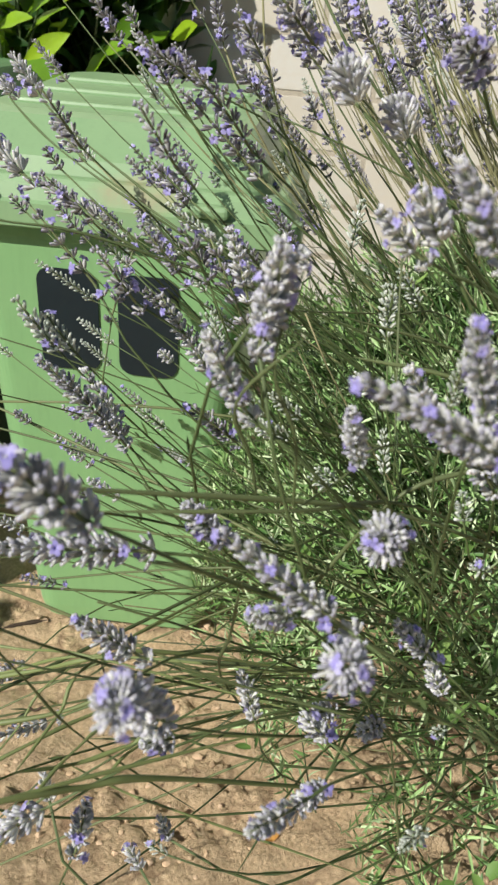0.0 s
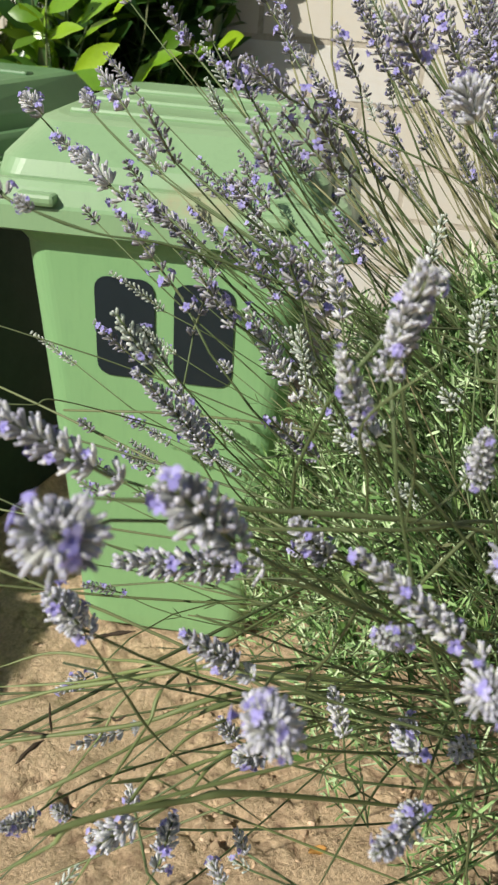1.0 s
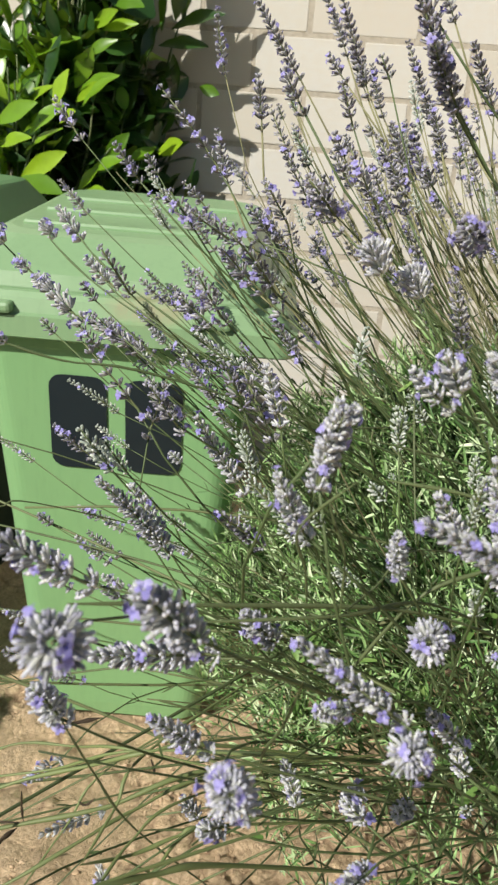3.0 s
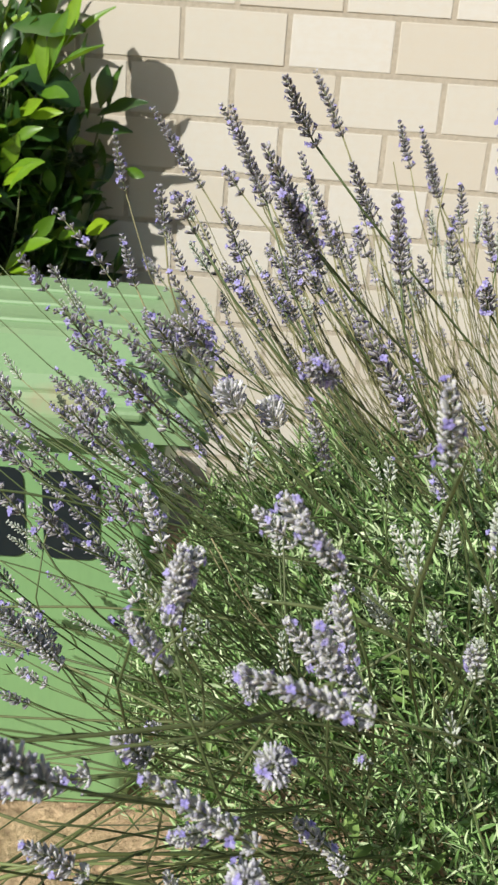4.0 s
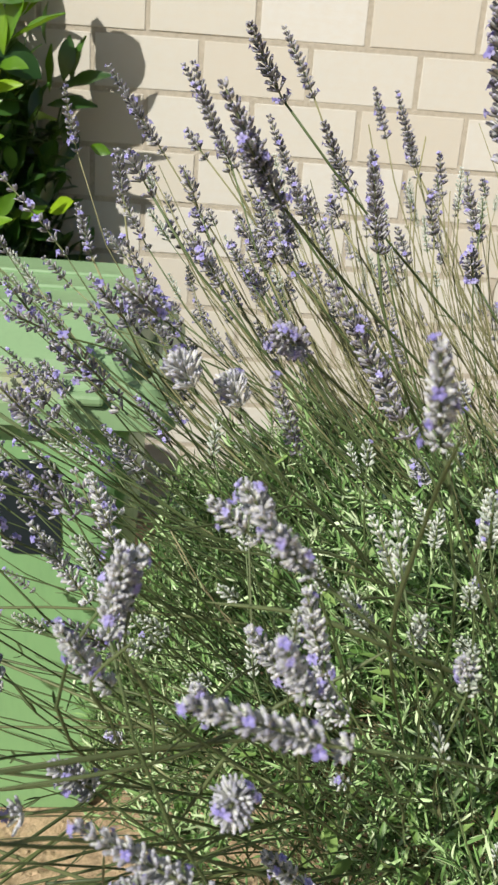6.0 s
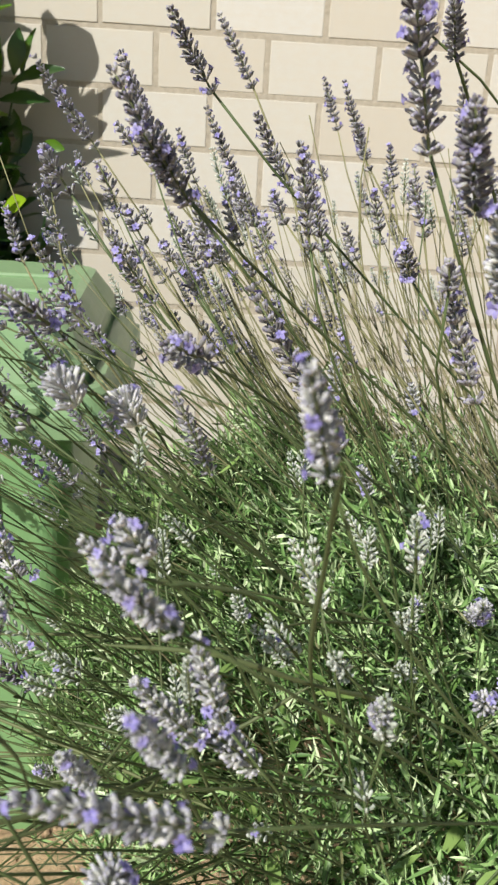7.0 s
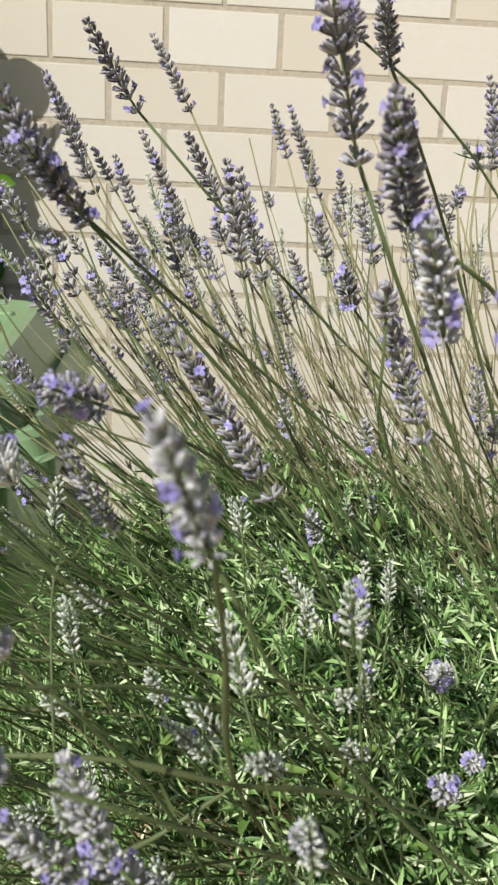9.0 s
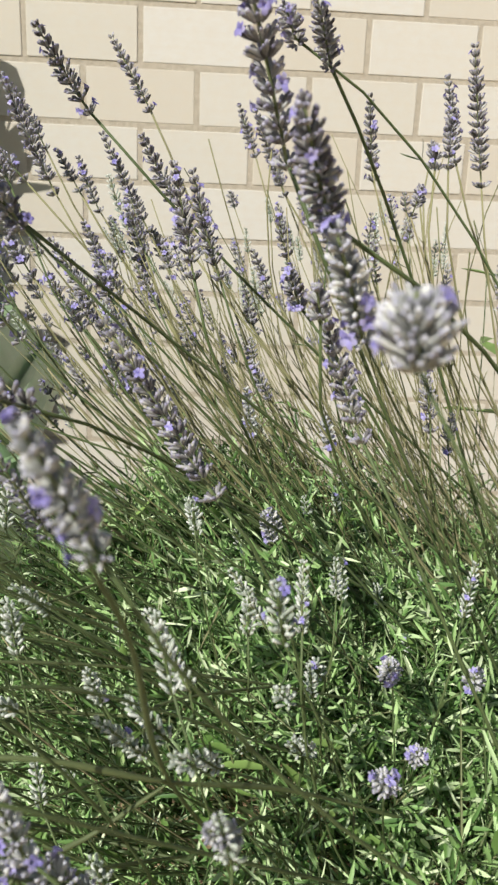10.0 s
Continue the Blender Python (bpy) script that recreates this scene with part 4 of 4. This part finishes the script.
def more_heads(count, az0, az1, th0, th1, r0, r1, y0, kinds):
    """Flower heads on the bush's rounded outline, between bearings and slants in degrees."""
    made = 0
    while made < count:
        az, th = radians(frnd.uniform(az0, az1)), radians(frnd.uniform(th0, th1))
        d = Vector((math.sin(th) * math.cos(az), math.sin(th) * math.sin(az), math.cos(th)))
        tip = HEART + d * frnd.uniform(r0, r1)
        if tip.y < y0 or tip.y > -0.3 or tip.x > 1.8 or tip.z > 1.25:
            continue
        way = (d + Vector((frnd.uniform(-0.35, 0.1), frnd.uniform(-0.2, 0.2), 0.3))).normalized()
        flower(lavender, tip, -way * frnd.choice((0.025, 0.035, 0.045, 0.055, 0.07)), frnd, frnd.choice(kinds))
        made += 1


more_heads(70, 95, 215, 8, 50, 0.95, 1.2, -1.95, ("full", "slim", "slim", "pale"))
more_heads(36, 145, 205, 24, 52, 0.86, 1.04, -2.1, ("slim", "slim", "full", "pale"))
more_heads(55, 75, 170, 4, 40, 0.85, 1.15, -1.9, ("slim", "slim", "pale"))
more_heads(34, 135, 200, 16, 46, 0.78, 1.0, -2.0, ("slim", "slim", "full"))
more_heads(26, -60, 95, 5, 48, 0.85, 1.03, -1.85, ("full", "slim", "slim"))
more_heads(24, 160, 218, 46, 76, 0.74, 1.0, -2.1, ("slim", "silver", "silver", "pale"))
more_heads(32, 165, 222, 42, 74, 0.9, 1.12, -2.15, ("slim", "slim", "slim", "pale"))


def dome(x, y):
    """Height of the leafy cushion."""
    wide = 0.77 + 0.13 * min(1.0, max(0.0, (y + 1.95) / 0.35)) * (x < 0.97)
    r = math.hypot((x - 0.97) / wide, (y + 1.58) / (0.80 if y < -1.58 else 0.60))
    low = 0.14 * min(1.0, max(0.0, (x - 0.68) / 0.25)) * min(1.0, max(0.0, (y + 1.95) / 0.3))
    return (0.83 - low) * max(0.0, 1 - r ** 5.5) + 0.085 * noise.noise(Vector((x * 6, y * 6, 0))) + 0.07 * noise.noise(Vector((x * 17, y * 17, 5)))


def bare_front(x, y):
    """True over the open soil beside the bin, where the cushion leaves off sooner."""
    edge = -1.97 - 0.41 * min(1.0, max(0.0, (x - 0.50) / 0.18))
    return y < edge + 0.06 * noise.noise(Vector((x * 9, y * 9, 2)))


def foliage(count):
    verts, faces, sv, sf, bv, bf = [], [], [], [], [], []
    rnd = random.Random(11)
    made = 0
    while made < count:
        x, y = rnd.uniform(0.08, 1.75), rnd.uniform(-2.38, -0.85)
        h = dome(x, y)
        if h < 0.12 or bare_front(x, y) or (x < 0.6 and h < 0.4):
            continue
        made += 1
        top = h - rnd.random() ** 2.2 * 0.26 if rnd.random() > 0.16 else h + rnd.uniform(0, 0.07 if y < -1.5 else 0.13)
        if x > 0.5 and bare_front(x, y - 0.13):
            # the skirt of the cushion reaches down to the soil
            top = rnd.uniform(0.08, h)
        out = Vector((x - 0.95, y + 1.60, 0.75)).normalized()
        d = (out + Vector((rnd.uniform(-0.95, 0.8), rnd.uniform(-0.9, 0.8), rnd.uniform(-0.5, 0.5)))).normalized()
        ln = rnd.uniform(0.06, 0.13)
        tip = Vector((x, y, max(0.03, top)))
        path = [tip - d * ln * (1 - i / 4) for i in range(5)]
        tube(sv, sf, path, [0.0014, 0.0013, 0.0011, 0.0009, 0.0006], 3)
        k = rnd.randint(7, 13)
        for i in range(k):
            t = (i + 0.5) / k
            p = tip - d * ln * (1 - t)
            az = i * 1.57 + (i // 2) * 0.8 + rnd.uniform(-0.3, 0.3)
            s1 = d.cross(Vector((0.3, 0.2, 0.93))).normalized()
            s2 = d.cross(s1)
            o = s1 * math.cos(az) + s2 * math.sin(az)
            spread = rnd.uniform(0.5, 1.1) * (1.15 - 0.5 * t)
            ld = (d * math.cos(spread) + o * math.sin(spread)).normalized()
            up = (d - ld * d.dot(ld)).normalized()
            leaf_strip(verts, faces, p, ld, up, rnd.uniform(0.016, 0.042) * (1.1 - 0.4 * t), rnd.uniform(0.0023, 0.0048), rnd.uniform(-0.5, 0.45))
    for _ in range(1300):
        x, y = rnd.uniform(0.35, 1.5), rnd.uniform(-2.25, -1.3)
        h = dome(x, y) - rnd.uniform(0.0, 0.15)
        if h < 0.08 or bare_front(x, y):
            continue
        d = Vector((rnd.uniform(-1, 1), rnd.uniform(-1, 1), rnd.uniform(0.0, 0.9))).normalized()
        leaf_strip(bv, bf, Vector((x, y, h)), d, (Vector((0, 0, 1)) - d * d.z).normalized(), rnd.uniform(0.02, 0.045), rnd.uniform(0.008, 0.015), rnd.uniform(-0.6, 0.3))
    tagged(child("foliage", mesh_from("foliage", verts, faces, FOLIAGE, True), lavender, None), "narrow grey-green leaves", kind="stuff")
    tagged(child("leafy_shoot_mass", mesh_from("leafy_shoot_mass", sv, sf, STALK, True), lavender), kind="stuff")
    tagged(child("broad_leaves", mesh_from("broad_leaves", bv, bf, BROAD, True), lavender), "small broader green leaves low in the bush", kind="stuff")


foliage(10400)


def low_pale_heads(count):
    """Unopened pale spikes that stand just above the leaves."""
    rnd = random.Random(17)
    made = 0
    while made < count:
        x, y = rnd.uniform(0.3, 1.5), rnd.uniform(-2.25, -1.2)
        h = dome(x, y)
        if h < 0.45 or bare_front(x, y):
            continue
        way = Vector((x - 1.05 + rnd.uniform(-0.3, 0.3), (y + 1.5) * 0.6 + rnd.uniform(-0.3, 0.3), 1.1)).normalized()
        flower(lavender, Vector((x, y, h + rnd.uniform(-0.02, 0.07))), -way * rnd.uniform(0.02, 0.035), rnd, "pale")
        made += 1


low_pale_heads(60)


def bare_stalks(count, seed, az0, az1, steep):
    """Many thin stalks that carry no head, or one that is lost among the others."""
    verts, faces = [], []
    rnd = random.Random(seed)
    for _ in range(count):
        az = radians(rnd.uniform(az0, az1))
        th = radians(rnd.uniform(5, 80) if rnd.random() > steep else rnd.uniform(4, 40))
        d = Vector((math.sin(th) * math.cos(az), math.sin(th) * math.sin(az), math.cos(th)))
        tip = HEART + d * rnd.uniform(0.5, 1.05) + Vector((rnd.uniform(-0.3, 0.15), 0, 0))
        if tip.y < -2.2 or tip.y > -0.35 or tip.z < 0.1 or (tip.x < 0.12 and tip.z < 0.85):
            continue
        way = (d + Vector((rnd.uniform(-0.4, 0.2), rnd.uniform(-0.3, 0.3), 0.3))).normalized()
        r = rnd.uniform(0.0005, 0.0010)
        tube(verts, faces, stalk_path(tip, way, rnd), [r] * 10, 4)
    tagged(child("thin_stalk_mass", mesh_from("thin_stalk_mass", verts, faces, DRY, True), lavender), "thin green stalks without flowers", kind="stuff")


bare_stalks(120, 31, 85, 235, 0.5)
bare_stalks(70, 32, 50, 140, 1.0)

LONG_STEMS = [
    (0.0021, (0.522, -2.360, 1.113), (0.529, -2.290, 1.040), (0.541, -2.200, 0.902)),
    (0.0022, (0.541, -2.200, 0.902), (0.502, -2.200, 0.870), (0.447, -2.220, 0.842)),
    (0.0023, (0.411, -2.240, 0.951), (0.478, -2.230, 0.941), (0.541, -2.200, 0.902), (0.631, -2.120, 0.825), (0.809, -1.980, 0.652)),
    (0.0018, (0.541, -2.200, 0.902), (0.522, -2.140, 0.893), (0.544, -2.100, 0.886)),
    (0.0017, (0.396, -2.150, 0.946), (0.498, -2.100, 0.911), (0.634, -2.000, 0.827), (0.747, -1.900, 0.733)),
    (0.0020, (0.245, -2.400, 0.928), (0.306, -2.360, 0.911), (0.460, -2.240, 0.849)),
    (0.0019, (0.296, -2.360, 0.897), (0.391, -2.310, 0.884), (0.467, -2.200, 0.833)),
    (0.0014, (0.391, -2.310, 0.884), (0.388, -2.320, 0.934), (0.375, -2.330, 0.976)),
]
LONG_STEMS += [
    (0.0012, (0.391, -2.310, 0.884), (0.413, -2.280, 0.890), (0.449, -2.200, 0.879)),
    (0.0014, (0.370, -2.300, 0.879), (0.366, -2.320, 0.920), (0.360, -2.340, 0.958)),
    (0.0013, (0.235, -2.390, 0.845), (0.240, -2.340, 0.752), (0.260, -2.295, 0.653)),
    (0.0016, (0.260, -2.295, 0.653), (0.326, -2.260, 0.634), (0.404, -2.180, 0.597)),
    (0.0015, (0.327, -2.330, 0.777), (0.388, -2.300, 0.736), (0.475, -2.265, 0.688)),
    (0.0016, (0.475, -2.265, 0.688), (0.503, -2.200, 0.540), (0.547, -2.120, 0.331)),
]
LONG_STEMS += [
    (0.0015, (0.373, -2.364, 0.873), (0.364, -2.320, 0.800), (0.349, -2.240, 0.680)),
    (0.0020, (0.325, -2.370, 0.880), (0.350, -2.347, 0.861), (0.412, -2.300, 0.806)),
    (0.0011, (0.024, -2.100, 0.806), (0.058, -2.080, 0.802), (0.084, -2.050, 0.795)),
    (0.0015, (0.381, -2.300, 0.543), (0.410, -2.220, 0.540), (0.454, -2.100, 0.486)),
    (0.0012, (0.446, -2.100, 1.004), (0.441, -2.120, 0.998), (0.433, -2.150, 0.986)),
    (0.0014, (0.355, -2.100, 0.928), (0.437, -2.000, 0.905), (0.497, -1.900, 0.878)),
]
# stems that lie low over the soil
LOW_STEMS = [
    (0.0025, (0.227, -2.436, 0.737), (0.259, -2.406, 0.729), (0.292, -2.372, 0.707), (0.329, -2.335, 0.68)),
    (0.0016, (0.213, -2.448, 0.72), (0.233, -2.43, 0.724), (0.258, -2.406, 0.729)),
    (0.0022, (0.113, -2.293, 0.612), (0.16, -2.28, 0.621), (0.227, -2.261, 0.635), (0.307, -2.217, 0.649)),
    (0.0019, (0.1, -2.268, 0.62), (0.154, -2.257, 0.645), (0.211, -2.256, 0.671), (0.257, -2.258, 0.696), (0.306, -2.223, 0.681)),
    (0.0014, (0.097, -2.253, 0.628), (0.172, -2.242, 0.645), (0.255, -2.254, 0.694)),
    (0.0013, (0.103, -2.251, 0.65), (0.142, -2.238, 0.664), (0.19, -2.238, 0.67), (0.255, -2.255, 0.693)),
    (0.0015, (0.235, -2.351, 0.678), (0.245, -2.302, 0.682), (0.257, -2.258, 0.696)),
]
LOW_STEMS += [
    (0.0017, (0.15, -2.351, 0.62), (0.182, -2.341, 0.639), (0.222, -2.31, 0.652), (0.253, -2.272, 0.649), (0.312, -2.218, 0.645)),
    (0.0011, (0.174, -2.333, 0.603), (0.195, -2.274, 0.62), (0.222, -2.231, 0.65)),
    (0.0013, (0.249, -2.342, 0.626), (0.278, -2.311, 0.633), (0.304, -2.255, 0.622)),
    (0.0013, (0.222, -2.387, 0.615), (0.244, -2.361, 0.657), (0.26, -2.311, 0.66), (0.293, -2.261, 0.658)),
    (0.0018, (0.234, -2.352, 0.678), (0.262, -2.315, 0.651), (0.292, -2.289, 0.648), (0.318, -2.266, 0.639)),
    (0.0013, (0.242, -2.291, 0.618), (0.289, -2.279, 0.581), (0.326, -2.278, 0.572)),
]
# withered twigs and leaves on them
TWIGS = [
    (0.0022, (0.155, -2.327, 0.642), (0.159, -2.314, 0.643), (0.165, -2.302, 0.642)),
    (0.0012, (0.161, -2.282, 0.659), (0.16, -2.281, 0.64), (0.16, -2.279, 0.622)),
    (0.0010, (0.12, -2.286, 0.622), (0.139, -2.283, 0.622), (0.16, -2.28, 0.622)),
    (0.0018, (0.194, -2.276, 0.726), (0.206, -2.268, 0.726), (0.221, -2.26, 0.726)),
    (0.0012, (0.202, -2.264, 0.638), (0.208, -2.264, 0.635), (0.215, -2.26, 0.64)),
    (0.0012, (0.261, -2.26, 0.692), (0.264, -2.262, 0.686), (0.266, -2.265, 0.68)),
]


def long_stem(radius, points, mat=GREEN_STALK, runs_on=True):
    """A stout near stem through a few nodes."""
    rnd = random.Random(int(radius * 1e5) + int(points[0][0] * 1000))
    p = [Vector(q) for q in points]
    if runs_on:
        p.append(p[-1] + (p[-1] - p[-2]).normalized() * 0.14 + Vector((0.05, 0.05, -0.08)))
    p = [p[0] * 2 - p[1]] + p + [p[-1] * 2 - p[-2]]
    path = []
    for i in range(1, len(p) - 2):
        for k in range(6 if i < len(p) - 3 else 7):
            t = k / 6
            path.append(0.5 * (2 * p[i] + (p[i + 1] - p[i - 1]) * t + (2 * p[i - 1] - 5 * p[i] + 4 * p[i + 1] - p[i + 2]) * t ** 2 + (3 * p[i] - p[i - 1] - 3 * p[i + 1] + p[i + 2]) * t ** 3))
    verts, faces = [], []
    tube(verts, faces, path, [radius * (0.9 + 0.2 * math.sin(i * 0.9)) * min(1.0, 0.25 + 0.2 * i, 0.2 + 0.2 * (len(path) - 1 - i)) for i in range(len(path))], 7)
    return child("flower_stem" if mat is STALK else "bare_stem", mesh_from("stem", verts, faces, mat, True), lavender)


for radius, *points in LONG_STEMS:
    long_stem(radius * 0.8, points)
for radius, *points in LOW_STEMS:
    long_stem(radius, points, LOW_STALK)
for radius, *points in TWIGS:
    long_stem(radius, points, WITHERED, False)

# stems over the bin that carry their flowers in separate whorls: the stem's points; then sort, tip, base and length of each whorl
WHORLED = [
    (((0.389, -2.21, 1.088), (0.405, -2.214, 1.071), (0.427, -2.211, 1.049), (0.457, -2.196, 1.016), (0.51, -2.14, 0.957)),
     (("round", (0.383, -2.212, 1.101), (0.392, -2.211, 1.086), 0.024),)),
    (((0.42, -2.183, 1.071), (0.427, -2.189, 1.058), (0.436, -2.19, 1.044), (0.459, -2.175, 1.012), (0.509, -2.121, 0.951)),
     (("round", (0.414, -2.183, 1.083), (0.422, -2.184, 1.068), 0.024),)),
]
WHORLED += [
    (((0.434, -2.291, 1.026), (0.452, -2.282, 1.016), (0.469, -2.267, 1.007), (0.516, -2.223, 0.971)),
     (("silver", (0.416, -2.296, 1.042), (0.436, -2.291, 1.024), 0.034),)),
    (((-0.010, -1.915, 1.040), (0.017, -1.905, 1.010), (0.070, -1.985, 1.008), (0.115, -2.045, 0.999), (0.178, -2.085, 0.990), (0.235, -2.100, 0.962), (0.40, -2.0, 0.86)),
     (("tuft", (-0.020, -1.925, 1.055), (0.002, -1.920, 1.036), 0.026), ("tuft", (0.010, -1.92, 1.022), (0.026, -1.918, 1.008), 0.018),
      ("tuft", (0.058, -1.995, 1.022), (0.078, -1.990, 1.004), 0.021), ("silver", (0.092, -2.04, 1.021), (0.128, -2.050, 0.994), 0.05), ("slim", (0.135, -2.065, 1.001), (0.195, -2.090, 0.982), 0.06))),
]
WHORLED += [
    (((0.040, -1.885, 1.047), (0.063, -1.933, 1.040), (0.136, -1.983, 1.005), (0.25, -2.0, 0.95), (0.42, -1.92, 0.83)),
     (("tuft", (0.028, -1.89, 1.060), (0.046, -1.890, 1.042), 0.022),)),
    (((0.100, -1.973, 1.062), (0.125, -1.995, 1.044), (0.167, -2.020, 1.022), (0.28, -2.03, 0.955), (0.45, -1.95, 0.82)),
     (("silver", (0.078, -1.970, 1.086), (0.107, -1.975, 1.054), 0.04),)),
]
WHORLED += [
    (((0.110, -1.905, 1.000), (0.15, -1.94, 0.985), (0.27, -1.97, 0.93), (0.44, -1.9, 0.80)),
     (("silver", (0.078, -1.900, 1.030), (0.118, -1.905, 0.996), 0.045),)),
    (((0.072, -2.176, 1.026), (0.098, -2.187, 1.011), (0.118, -2.192, 1.005), (0.162, -2.180, 0.991), (0.238, -2.142, 0.974), (0.45, -2.02, 0.88)),
     (("loose", (0.062, -2.168, 1.036), (0.101, -2.188, 1.010), 0.05), ("tuft", (0.112, -2.196, 1.013), (0.121, -2.190, 1.003), 0.014))),
]
wrnd = random.Random(77)
for points, whorls in WHORLED:
    stem = long_stem(0.0011, points, STALK)
    for kind, tip, base, length in whorls:
        near = min(LENGTHS, key=lambda l: abs(l - length))
        child("flower_spike", wrnd.choice(SPIKES[near, kind]), stem, spike_pose(Vector(base), (Vector(tip) - Vector(base)).normalized(), length / near, wrnd.uniform(0, 6.28)))


def sprawling_stalks(count):
    """Stalks that hang outward over the bare soil beside the bin."""
    rnd = random.Random(41)
    verts, faces = [], []
    for _ in range(count):
        tip = Vector((rnd.uniform(-0.25, 0.3), rnd.uniform(-2.42, -1.75), rnd.uniform(0.12, 0.8)))
        start = Vector((rnd.uniform(0.55, 0.95), rnd.uniform(-2.05, -1.55), rnd.uniform(0.25, 0.6)))
        mid = (tip + start) / 2 + Vector((0, 0, rnd.uniform(-0.05, 0.16)))
        path = bezier(start, mid, tip, 9)
        r = rnd.uniform(0.0010, 0.0024)
        tube(verts, faces, path, [r * 1.2 - r * 0.4 * i / 9 for i in range(10)], 5)
        for i in (3, 5, 7):
            if rnd.random() < 0.6:
                leaf_pair(verts, faces, path[i], (path[i + 1] - path[i]).normalized(), rnd)
    tagged(child("sprawling_stalk_mass", mesh_from("sprawling_stalk_mass", verts, faces, GREEN_STALK, True), lavender), "green stalks hanging outward over the soil", kind="stuff")


sprawling_stalks(26)

# woody base
wv, wf = [], []
for i in range(14):
    a = i * 0.9
    p0 = Vector((0.9 + 0.05 * math.cos(a), -1.62 + 0.05 * math.sin(a), -0.03))
    p2 = Vector((0.9 + 0.38 * math.cos(a), -1.62 + 0.34 * math.sin(a), 0.42))
    tube(wv, wf, bezier(p0, p0 * 0.5 + p2 * 0.5 + Vector((0, 0, -0.1)), p2, 6), [0.012 - 0.0014 * k for k in range(7)], 6)
child("woody_stems", mesh_from("woody_stems", wv, wf, WOOD, True), lavender)


# ---- weed beside the wall ----
def weed(x, y, height, seed, label):
    rnd = random.Random(seed)
    root = tagged(new("weed"), label, "plant")
    root.location = (x, y, ground_height(x, y) - 0.005)
    verts, faces = [], []
    top = Vector((-0.02, 0.01, height))
    path = bezier(Vector((0, 0, 0)), Vector((0.01, 0, height * 0.6)), top, 8)
    tube(verts, faces, path, [0.002 - 0.00012 * i for i in range(9)], 5)
    child("stem", mesh_from("stem", verts, faces, STALK, True), root)
    for i in range(9):
        p = path[8 - i // 2]
        a = i * 2.4
        d = Vector((math.cos(a), math.sin(a), rnd.uniform(-0.1, 0.5))).normalized()
        v, f = [], []
        leaf_strip(v, f, Vector((0, 0, 0)), d, (Vector((0, 0, 1)) - d * d.z).normalized(), rnd.uniform(0.045, 0.075), rnd.uniform(0.018, 0.028), rnd.uniform(-0.5, -0.1))
        child("leaf", mesh_from("leaf", v, f, BROAD, True), root, Matrix.Translation(p))
    return root


weed(1.055, -1.250, 1.13, 3, "slender green weed with small pointed leaves")


def fallen_leaf(x, y, length, turn, colour, label):
    """A dry curled leaf lying on the soil."""
    verts, faces = [], []
    for i in range(7):
        t = i / 6
        w = length * 0.24 * math.sin(math.pi * min(0.97, 0.05 + t * 0.95)) ** 0.8
        for k in (-1.0, -0.5, 0.0, 0.5, 1.0):
            verts.append((length * (t - 0.5), w * k, 0.006 + 0.10 * length * k * k + 0.12 * length * (t - 0.5) ** 2 + 0.002 * math.sin(9 * t + k)))
    for i in range(6):
        for k in range(4):
            a = 5 * i + k
            faces.append((a, a + 1, a + 6, a + 5))
    ob = new("fallen_leaf", mesh_from("fallen_leaf", verts, faces, island_material("dry_leaf", [(0, colour), (1, colour)], 0.7, amount=0.2, grain=0.5), True))
    ob.matrix_basis = Matrix.Translation((x, y, ground_height(x, y))) @ Euler((0.1, 0.15, turn)).to_matrix().to_4x4()
    return tagged(ob, label, "leaf")


fallen_leaf(0.391, -1.884, 0.032, 0.6, (0.62, 0.34, 0.09), "dry orange-brown leaf fallen on bare soil")


# ---- blocks of the wall ----
def block_mesh():
    w, h, c = PITCH - JOINT, COURSE - JOINT, 0.0018
    x, z = w / 2, h / 2
    v = [(-x, 0.02, -z), (x, 0.02, -z), (x, 0.02, z), (-x, 0.02, z), (-x, c, -z), (x, c, -z), (x, c, z), (-x, c, z),
         (-x + c, 0, -z + c), (x - c, 0, -z + c), (x - c, 0, z - c), (-x + c, 0, z - c)]
    f = [(8, 9, 10, 11)]
    for i in range(4):
        j = (i + 1) % 4
        f += [(i, j, j + 4, i + 4), (i + 4, j + 4, j + 8, i + 8)]
    return mesh_from("block", v, f, BLOCK)


BLOCK_MESH = block_mesh()
rest_v, rest_f = [], []
brnd = random.Random(3)
for row in range(-7, 12):
    z = BED - COURSE * (row + 0.5)
    for col in range(-17, 19):
        x = PITCH * (col + 0.5 + (0.5 if row % 2 else 0.0))
        m = Matrix.Translation((x + brnd.uniform(-0.0015, 0.0015), brnd.uniform(-0.0012, 0.0012), z + brnd.uniform(-0.001, 0.001))) @ Euler((0, brnd.uniform(-0.003, 0.003), 0)).to_matrix().to_4x4()
        if -1.7 < x < 3.3 and row > -4:
            child("block", BLOCK_MESH, wall, m)
        else:
            b = len(rest_v)
            rest_v += [m @ v.co for v in BLOCK_MESH.vertices]
            rest_f += [tuple(b + i for i in p.vertices) for p in BLOCK_MESH.polygons]
tagged(child("outer_blocks", mesh_from("outer_blocks", rest_v, rest_f, BLOCK), wall), kind="stuff")
